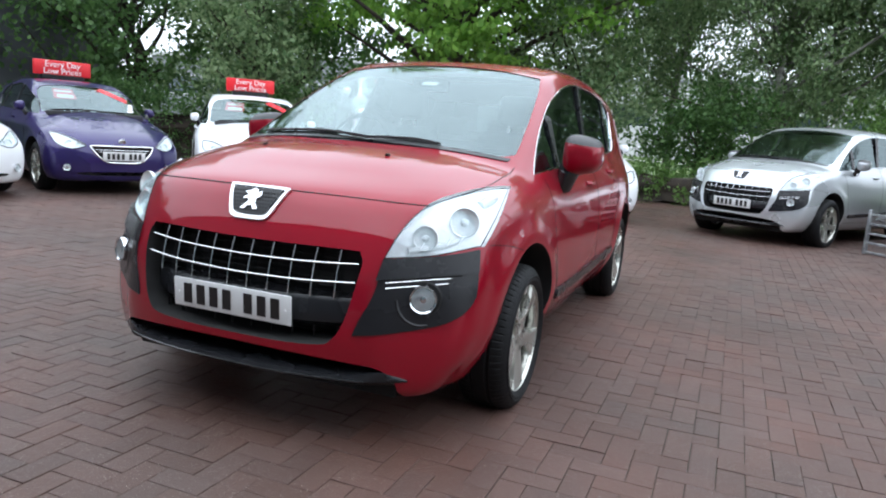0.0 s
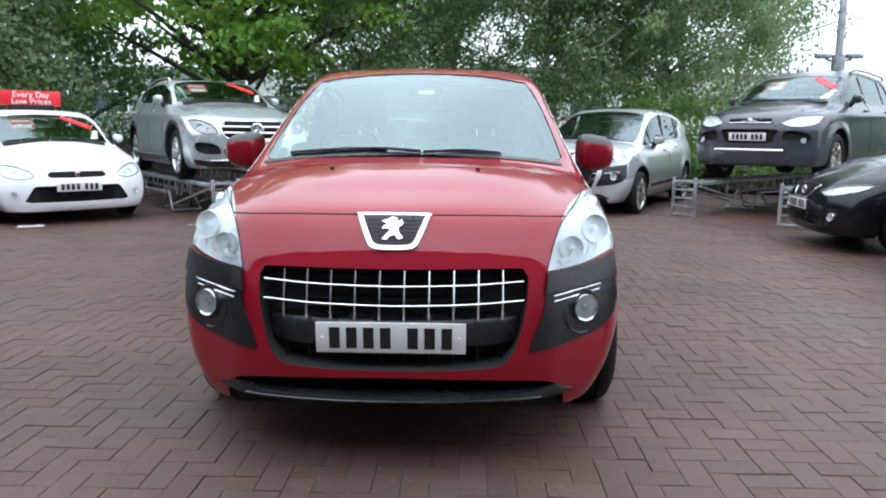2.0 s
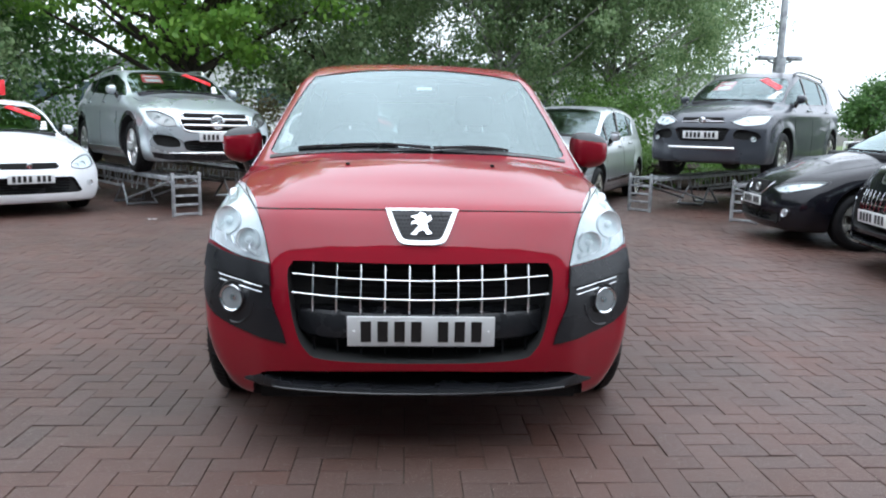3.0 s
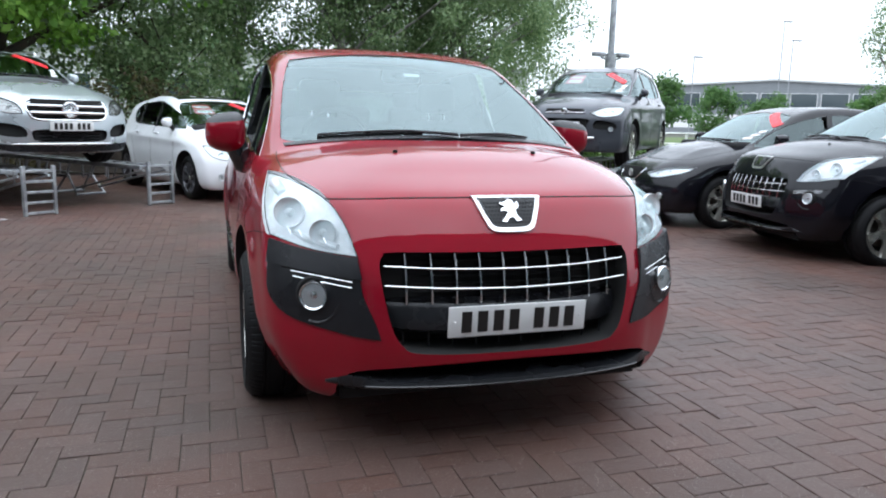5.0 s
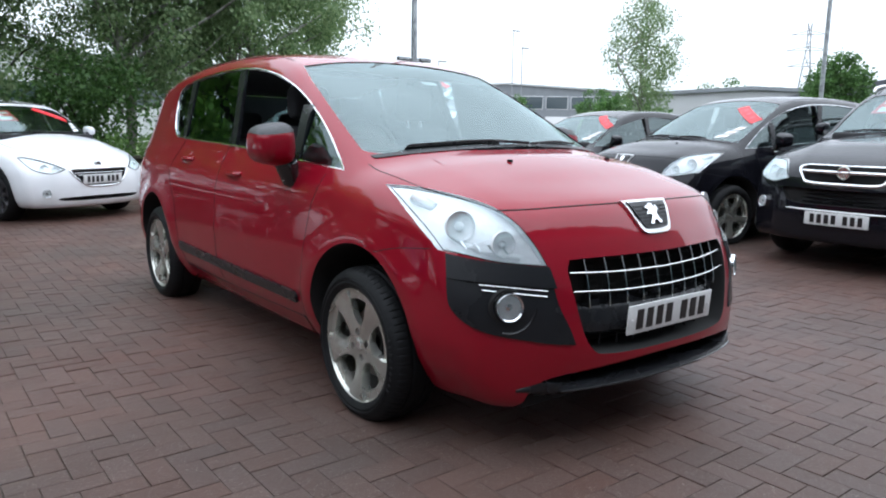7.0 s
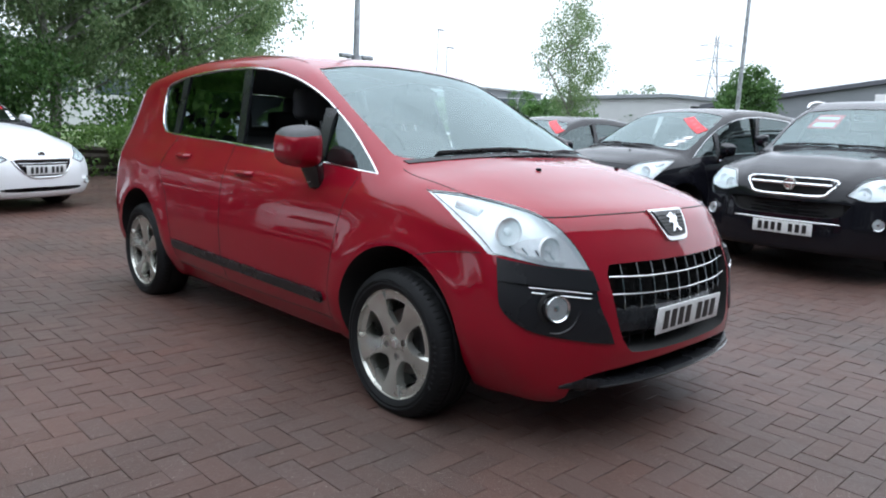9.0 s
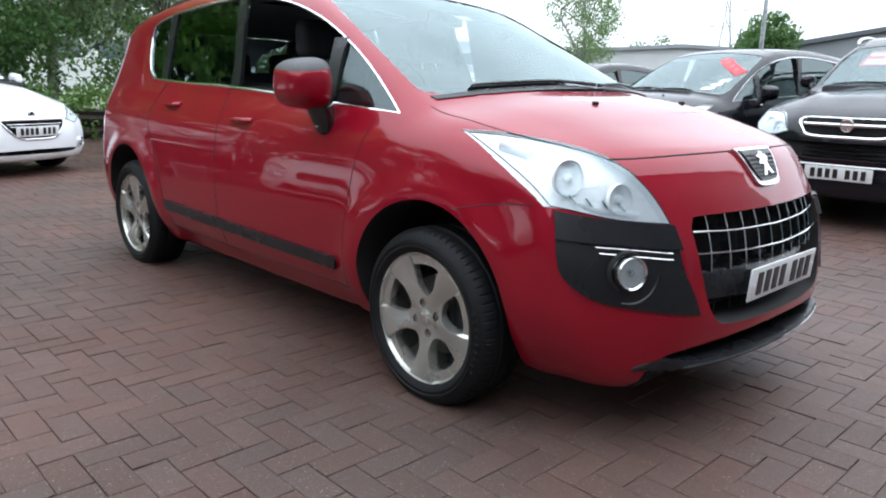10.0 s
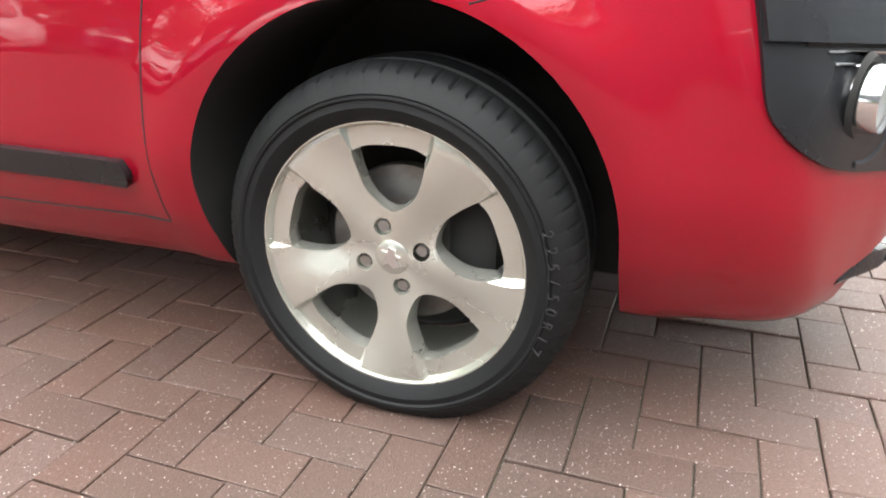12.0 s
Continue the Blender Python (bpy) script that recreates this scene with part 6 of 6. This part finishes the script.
tree("false_acacia_tree", "broad bright green tree with dark spreading limbs", -5.0, 14.6, 9.0, 4.6, 2.3, 3, "bright", 260, 130, 0.17, trunk=0.24, flat=0.45, spread=0.8, oval=0.2)
tree("dark_tree", "dense dark green tree behind the hedge", -13.0, 12.5, 8.5, 3.6, 0.8, 5, "dark", 170, 110, 0.15)
tree("dark_tree", "dense dark green tree behind the hedge", -10.2, 15.6, 9.5, 3.6, 0.9, 6, "dark", 170, 110, 0.15)
tree("dark_tree", "dense dark green tree behind the hedge", -16.5, 8.2, 8.5, 3.6, 0.7, 7, "dark", 170, 110, 0.15)
tree("dark_tree", "dense dark green tree behind the hedge", -18.5, 3.0, 8.5, 3.6, 0.7, 8, "dark", 150, 110, 0.15)
# out of view: added to darken the west side that the paint reflects
for i, (x, y) in enumerate(((-17.5, -2.5), (-17.0, -8.0), (-15.0, -13.0))):
    tree("dark_tree", "unseen dark green tree added on the west side to darken reflections", x, y, 8.0, 3.6, 0.6, 50 + i, "dark", 110, 100, 0.2)
tree("bushy_tree", "rounded grey-green bush tree beside the hedge", -8.6, 11.6, 4.6, 1.7, 0.5, 9, "birch", 90, 110, 0.11, trunk=0.1)
tree("bushy_tree", "low grey-green bush tree under the broad tree", -2.3, 15.8, 4.4, 2.2, 0.5, 10, "birch", 90, 110, 0.11, trunk=0.1)
tree("birch_tree", "tall birch tree with pale trunk and hanging leaves", 2.4, 17.2, 10.5, 3.75, 1.7, 11, "birch", 420, 230, 0.09, PALE_BARK, 0.8, 0.14, spread=0.62)
tree("birch_tree", "tall birch tree with pale trunk and hanging leaves", 5.9, 18.8, 10.0, 3.8, 1.5, 12, "birch", 380, 230, 0.09, PALE_BARK, 0.8, 0.13, spread=0.62)
tree("birch_tree", "tall birch tree with pale trunk and hanging leaves", -2.5, 18.9, 9.5, 2.0, 2.0, 13, "birch", 160, 190, 0.09, PALE_BARK, 0.8, 0.12)
tree("birch_tree", "tall birch tree with pale trunk and hanging leaves", 9.4, 22.5, 8.6, 2.6, 2.0, 14, "birch", 120, 100, 0.11, PALE_BARK, 0.9, 0.11)
tree("birch_tree", "tall birch tree with pale trunk and hanging leaves", -0.1, 19.4, 10.0, 2.6, 1.5, 24, "birch", 170, 150, 0.095, PALE_BARK, 0.8, 0.13)
tree("slender_birch_tree", "thin young birch tree with sparse hanging leaves", 20.5, 15.8, 6.9, 1.35, 1.4, 15, "birch", 95, 120, 0.08, PALE_BARK, 1.2, 0.07, spread=0.5)
tree("round_tree", "dense round dark green tree before a warehouse", 36.8, 16.2, 5.6, 1.75, 0.5, 16, "dark", 100, 120, 0.17, spread=0.7)
tree("round_tree", "small dense round tree on the far verge", 25.5, 36.5, 4.2, 1.5, 0.6, 17, "dark", 50, 100, 0.2)
for i, (x, y, h, r) in enumerate(((36, 45.5, 4.3, 2.1), (40, 44, 4.0, 2.0), (46, 40, 4.6, 2.4), (24, 19.5, 2.6, 1.5), (22.5, 17.5, 2.3, 1.4), (47, 30, 4.6, 2.2), (52, 31, 5.2, 2.6), (57, 30.5, 4.8, 2.2))):
    tree("verge_bush", "dark green bush on the far verge", x, y, h, r, 0.2, 30 + i, "dark", 45, 90, 0.2, trunk=0.08)
tree("shrub", "dense dark green shrub under the birch trees", 1.2, 15.6, 2.6, 1.7, 0.1, 21, "dark", 80, 100, 0.10, trunk=0.06)
tree("shrub", "dense dark green shrub under the birch trees", 4.6, 15.4, 2.4, 1.6, 0.1, 22, "hedge", 80, 100, 0.10, trunk=0.06)
tree("shrub", "dense dark green shrub under the birch trees", 7.4, 15.0, 1.9, 1.4, 0.1, 23, "hedge", 70, 100, 0.10, trunk=0.06)
hedge("hedge", "dense clipped green hedge along the lot edge", [(-1.2, 13.3), (2.5, 13.3), (6.0, 12.2)], 1.5, 1.0, 2, "hedge")
hedge("hedge", "low green hedge along the lot edge", [(6.0, 12.2), (10.5, 10.6), (16.0, 9.2)], 1.1, 0.8, 4, "hedge")
hedge("hedge", "brown-leaved hedge behind the display ramp", [(-6.5, 12.6), (-1.2, 13.3)], 1.4, 2.0, 5, "brown")
hedge("hedge", "tall dark green hedge behind the parked cars", [(-11.5, 10.2), (-6.5, 12.6)], 1.6, 2.0, 7, "dark", 2200)
hedge("hedge", "dark hedge behind the purple car", [(-13.5, 2.0), (-12.8, 7.0), (-11.0, 10.6)], 1.6, 1.5, 6, "hedge")


# ---- distance: verge, fence rails, lamp posts, buildings, pylon ----
GRASS = mat("rough_grass", (0.07, 0.13, 0.025), rough=0.95, dark=(0.11, 0.13, 0.04), vary=0.3, vary_scale=0.4, fine=0.3, fine_scale=14, bump=1.0, bump_scale=25)
CLAD = mat("grey_cladding", (0.22, 0.235, 0.25), rough=0.6, vary=0.08, vary_scale=0.5)
PALE = mat("pale_render", (0.50, 0.51, 0.51), rough=0.8, vary=0.08, vary_scale=0.4)
DARKCLAD = mat("dark_grey_cladding", (0.09, 0.095, 0.11), rough=0.6, vary=0.1, vary_scale=0.4)
SHOWWALL = mat("grey_showroom_cladding", (0.14, 0.145, 0.155), rough=0.6, vary=0.25, vary_scale=0.35)
FARGLASS = mat("far_window_glass", (0.05, 0.07, 0.08), rough=0.1, spec=0.8)


def verge(pts):
    me = mesh_of([(x, y, 0.03) for x, y in pts], [tuple(range(len(pts)))])
    v = part("verge", me, GRASS, None, smooth=False)
    return tagged(v, "rough green grass verge", "verge", kind="structure")


verge([(-60, 14.6), (-1, 14.2), (6.4, 13.0), (16.5, 10.0), (30, 8), (34, 14), (30, 40), (60, 60), (-60, 70)])


def lamp_post(x, y, h, label, cams=False):
    p = thing("lamp_post", label, "lamp post", pose(x, y, 0))
    part("pole", tube([(0, 0, 0), (0, 0, h)], 0.075, 12, taper=0.05), M["galv"], p)
    if cams:
        for sx in (-1, 1):
            part("camera_arm", tube([(0, 0, 2.55), (sx * 0.25, 0, 2.62)], 0.02, 6), M["galv"], p)
            part("security_camera", box_bm(0.3, 0.12, 0.09, (sx * 0.30, 0, 2.68), 0.02), M["galv"], p)
        part("bracket", lathe([(2.4, 0.08), (2.4, 0.12), (2.7, 0.12), (2.7, 0.08)], 12, "z"), M["galv"], p)
    return p


lamp_post(7.46, 12.26, 9.0, "grey steel pole with security cameras", True)
lamp_post(20.7, 9.3, 9.0, "grey steel lamp post beside the lot")
for x, y, h in ((62, 66, 11), (66, 72, 14), (52, 70, 9)):
    p = lamp_post(x, y, h, "distant street lamp with a short arm")
    part("lamp_head", box_bm(1.2, 0.3, 0.15, (0.5, 0, h), 0.05), M["galv"], p)


def rail_fence(a, b, h=1.0, n=12):
    f = thing("rail_fence", "white tubular rail fence beyond the hedge", "fence", None)
    A, B = Vector((*a, 0)), Vector((*b, 0))
    for i in range(n + 1):
        q = A.lerp(B, i / n)
        part("post", tube([q, q + Vector((0, 0, h))], 0.035, 6), M["white_print"], f)
    for z in (h, h * 0.55):
        part("rail", tube([A + Vector((0, 0, z)), B + Vector((0, 0, z))], 0.03, 6), M["white_print"], f)


rail_fence((-6, 24), (14, 24))
rail_fence((15, 22), (34, 20), 0.9)


def shed(name, label, at, w, d, h, ridge, wall, roof, bays=0, windows=()):
    """A low industrial building: walls, roof, windows of its front, which faces local -y."""
    b = thing(name, label, "building", at)
    part("wall", box_bm(w, d, h, (0, d / 2, h / 2), 0.02, 1), wall, b, smooth=False)
    prof = [(-w / 2 - 0.3, -0.3, h), (0, -0.3, h + ridge), (w / 2 + 0.3, -0.3, h), (w / 2 + 0.3, -0.3, h + 0.25), (0, -0.3, h + ridge + 0.25), (-w / 2 - 0.3, -0.3, h + 0.25)]
    part("roof", prism(prof, (0, 1, 0), 0, d + 0.6), roof, b, smooth=False)
    part("gable", prism([(-w / 2, 0, h), (w / 2, 0, h), (0, 0, h + ridge)], (0, 1, 0), 0.0, d), wall, b, smooth=False)
    for x, z, ww, hh, m in windows:
        wd = part("window", box_bm(ww, 0.08, hh, (x, -0.02, z), 0.01, 1), m, b, smooth=False)
        part("frame", box_bm(ww + 0.15, 0.06, hh + 0.15, (x, 0.0, z), 0.01, 1), M["white_print"], wd, smooth=False)
    for i in range(bays):
        part("cladding_rib", box_bm(0.06, 0.05, h, (-w / 2 + (i + 0.5) * w / bays, -0.02, h / 2), 0, 1), wall, b, smooth=False)
    return b


shed("warehouse", "pale grey low warehouse with a dark sign", pose(46, 26, 0, 0, 0, 122 - 180), 14, 10, 3.6, 0.4, PALE, CLAD, 0, ((2.5, 2.9, 1.8, 1.1, M["ink"]), (5.2, 2.7, 1.0, 0.9, FARGLASS)))
shed("warehouse", "dark grey warehouse with a pale sign board", pose(44, 10, 0, 0, 0, 106 - 180), 22, 14, 3.0, 1.9, CLAD, DARKCLAD, 12, ((0, 3.6, 3.6, 0.8, M["white_print"]),))
shed("office_building", "low glass and steel office building in the distance", pose(78, 86, 0, 0, 0, 140 - 180), 36, 16, 7.0, 1.0, CLAD, PALE, 14, tuple((-16 + 4 * i, z, 3.4, 1.9, FARGLASS if z > 4 else M["white_print"]) for i in range(9) for z in (2.0, 5.2)))
shed("office_building", "pale distant building behind the birch trees", pose(4, 58, 0, 0, 0, 0), 44, 14, 5.5, 0.6, PALE, CLAD, 0, tuple((-19 + 4.2 * i, 3.2, 3.0, 1.5, FARGLASS) for i in range(10)))
shed("office_building", "pale distant building behind the dark trees", pose(-32, 52, 0, 0, 0, 15), 30, 14, 5.5, 0.6, CLAD, PALE, 0, tuple((-12 + 4.2 * i, 3.2, 3.0, 1.5, FARGLASS) for i in range(6)))
# unseen block behind the walk, sized to darken what the red nose reflects
shed("unseen_showroom", "unseen grey block behind the walk that darkens reflections in the red car", pose(-3, -8.5, 0, 0, 0, 180), 46, 8, 8.6, 0.4, SHOWWALL, CLAD, 0, tuple((-20 + 4.0 * i, 1.9, 3.4, 3.2, FARGLASS) for i in range(11)))


# unseen wall, added so that the car sides reflect less low sky
shed("unseen_west_wall", "unseen dark wall added west of the lot to block low sky", pose(-23, -6, 0, 0, 0, 90 - 180), 40, 8, 5.5, 0.4, DARKCLAD, CLAD, 14)


def pylon(at, h):
    p = thing("pylon", "distant grey lattice electricity pylon", "pylon", at)
    w0, w1 = h * 0.10, h * 0.012
    lv = [i / 7 for i in range(8)]
    wid = lambda u: w0 + (w1 - w0) * min(1, u * 1.25) if u < 0.75 else w1 * 1.2
    for sx in (-1, 1):
        for sy in (-1, 1):
            part("leg", tube([(sx * wid(u), sy * wid(u), h * u) for u in lv], 0.15, 4), M["galv"], p, smooth=False)
    for a, b in zip(lv, lv[1:]):
        for sy in (-1, 1):
            for sx in (-1, 1):
                part("brace", tube([(sx * wid(a), sy * wid(a), h * a), (-sx * wid(b), sy * wid(b), h * b)], 0.08, 4), M["galv"], p, smooth=False)
    for u, ln in ((0.62, 0.16), (0.76, 0.18), (0.90, 0.15)):
        for sx in (-1, 1):
            for dz in (0, 0.035):
                part("cross_arm", tube([(0, 0, h * (u + dz)), (sx * h * ln, 0, h * u)], 0.11, 4), M["galv"], p, smooth=False)
    return p


pylon(pose(240, 118.5, 0, 0, 0, 120), 36.0)

# ---- ground and brick paving ----
JOINT = mat("damp_sand_joint", (0.056, 0.050, 0.037), rough=0.9, dark=(0.034, 0.036, 0.022), vary=0.25, vary_scale=3, fine=0.3, fine_scale=90)
BRICK = mat("damp_red_brown_block", (0.096, 0.0505, 0.0395), rough=0.5, spec=0.36, dark=(0.070, 0.046, 0.038), vary=0.15, vary_scale=0.7, fine=0.32, placed=True, fine_scale=260, bump=0.55, bump_scale=330, island=0.11, rough_vary=0.14, specks=(0.36, 0.32, 0.29))
BRICK_ONE = mat("damp_red_brown_single_block", (0.096, 0.0505, 0.0395), rough=0.5, spec=0.36, dark=(0.070, 0.046, 0.038), vary=0.15, vary_scale=0.7, fine=0.32, placed=True, fine_scale=260, bump=0.55, bump_scale=330, objects=0.11, rough_vary=0.14, specks=(0.36, 0.32, 0.29))
ground = tagged(part("ground", mesh_of([(-1500, -1500, -0.012), (1500, -1500, -0.012), (1500, 1500, -0.012), (-1500, 1500, -0.012)], [(0, 1, 2, 3)]), JOINT, None, smooth=False), "damp dark lot surface reaching the horizon", "ground", kind="structure")
UNIT = 0.099
brick_rng = np.random.default_rng(4)


def brick_shape(nx, ny, gap=0.0016, ch=0.0022, deep=0.012):
    """A block with chamfered upper edges, about its middle: vertices and faces."""
    a, b = nx * UNIT / 2 - gap, ny * UNIT / 2 - gap
    v = [(-a, -b, -deep), (a, -b, -deep), (a, b, -deep), (-a, b, -deep), (-a, -b, -ch * 0.6), (a, -b, -ch * 0.6), (a, b, -ch * 0.6), (-a, b, -ch * 0.6), (-a + ch, -b + ch, 0), (a - ch, -b + ch, 0), (a - ch, b - ch, 0), (-a + ch, b - ch, 0)]
    f = [(8, 9, 10, 11)] + [(i, (i + 1) % 4, 4 + (i + 1) % 4, 4 + i) for i in range(4)] + [(4 + i, 4 + (i + 1) % 4, 8 + (i + 1) % 4, 8 + i) for i in range(4)]
    return np.array(v), f


shape = {k: brick_shape(*k) for k in ((2, 1), (1, 2))}
near_mesh = {}
for k, (v, f) in shape.items():
    me = mesh_of(v.tolist(), f)
    me.materials.append(BRICK_ONE)
    near_mesh[k] = me
many_v, many_f, total_v = [], [], 0
paving = tagged(part("brick_paving", mesh_of([(-14, -7, -0.006), (9.5, -7, -0.006), (9.5, 13.4, -0.006), (-14, 13.4, -0.006)], [(0, 1, 2, 3)]), JOINT, None, smooth=False), "damp red-brown block paving laid in herringbone", "paving", kind="structure")
for iy in range(int(-5.5 / UNIT), int(13.2 / UNIT)):
    for ix in range(int(-13.5 / UNIT), int(9.3 / UNIT)):
        c = (ix + iy) % 4
        if c == 3:
            k, cx, cyy = (2, 1), (ix + 1) * UNIT + 0.043, (iy + 0.5) * UNIT + 0.051
        elif c == 1:
            k, cx, cyy = (1, 2), (ix + 0.5) * UNIT + 0.043, (iy + 1) * UNIT + 0.051
        else:
            continue
        dz, tx, ty = brick_rng.normal() * 0.0011, brick_rng.normal() * 0.008, brick_rng.normal() * 0.008
        if -2.3 < cx < -0.35 and -0.7 < cyy < 1.95:
            o = new("brick", near_mesh[k])
            o.parent = paving
            o.matrix_basis = pose(cx, cyy, min(dz, 0.001), math.degrees(tx), math.degrees(ty), brick_rng.normal() * 0.25)
        else:
            v, f = shape[k]
            w = v + np.array([cx, cyy, dz])
            w[:, 2] += v[:, 0] * tx + v[:, 1] * ty
            many_v.append(w)
            many_f.append(np.array([q for q in f]) + total_v)
            total_v += len(v)
me = mesh_of(np.concatenate(many_v).tolist(), np.concatenate(many_f).tolist())
o = part("brick_field", me, BRICK, paving, smooth=False)
tagged(o, kind="stuff")
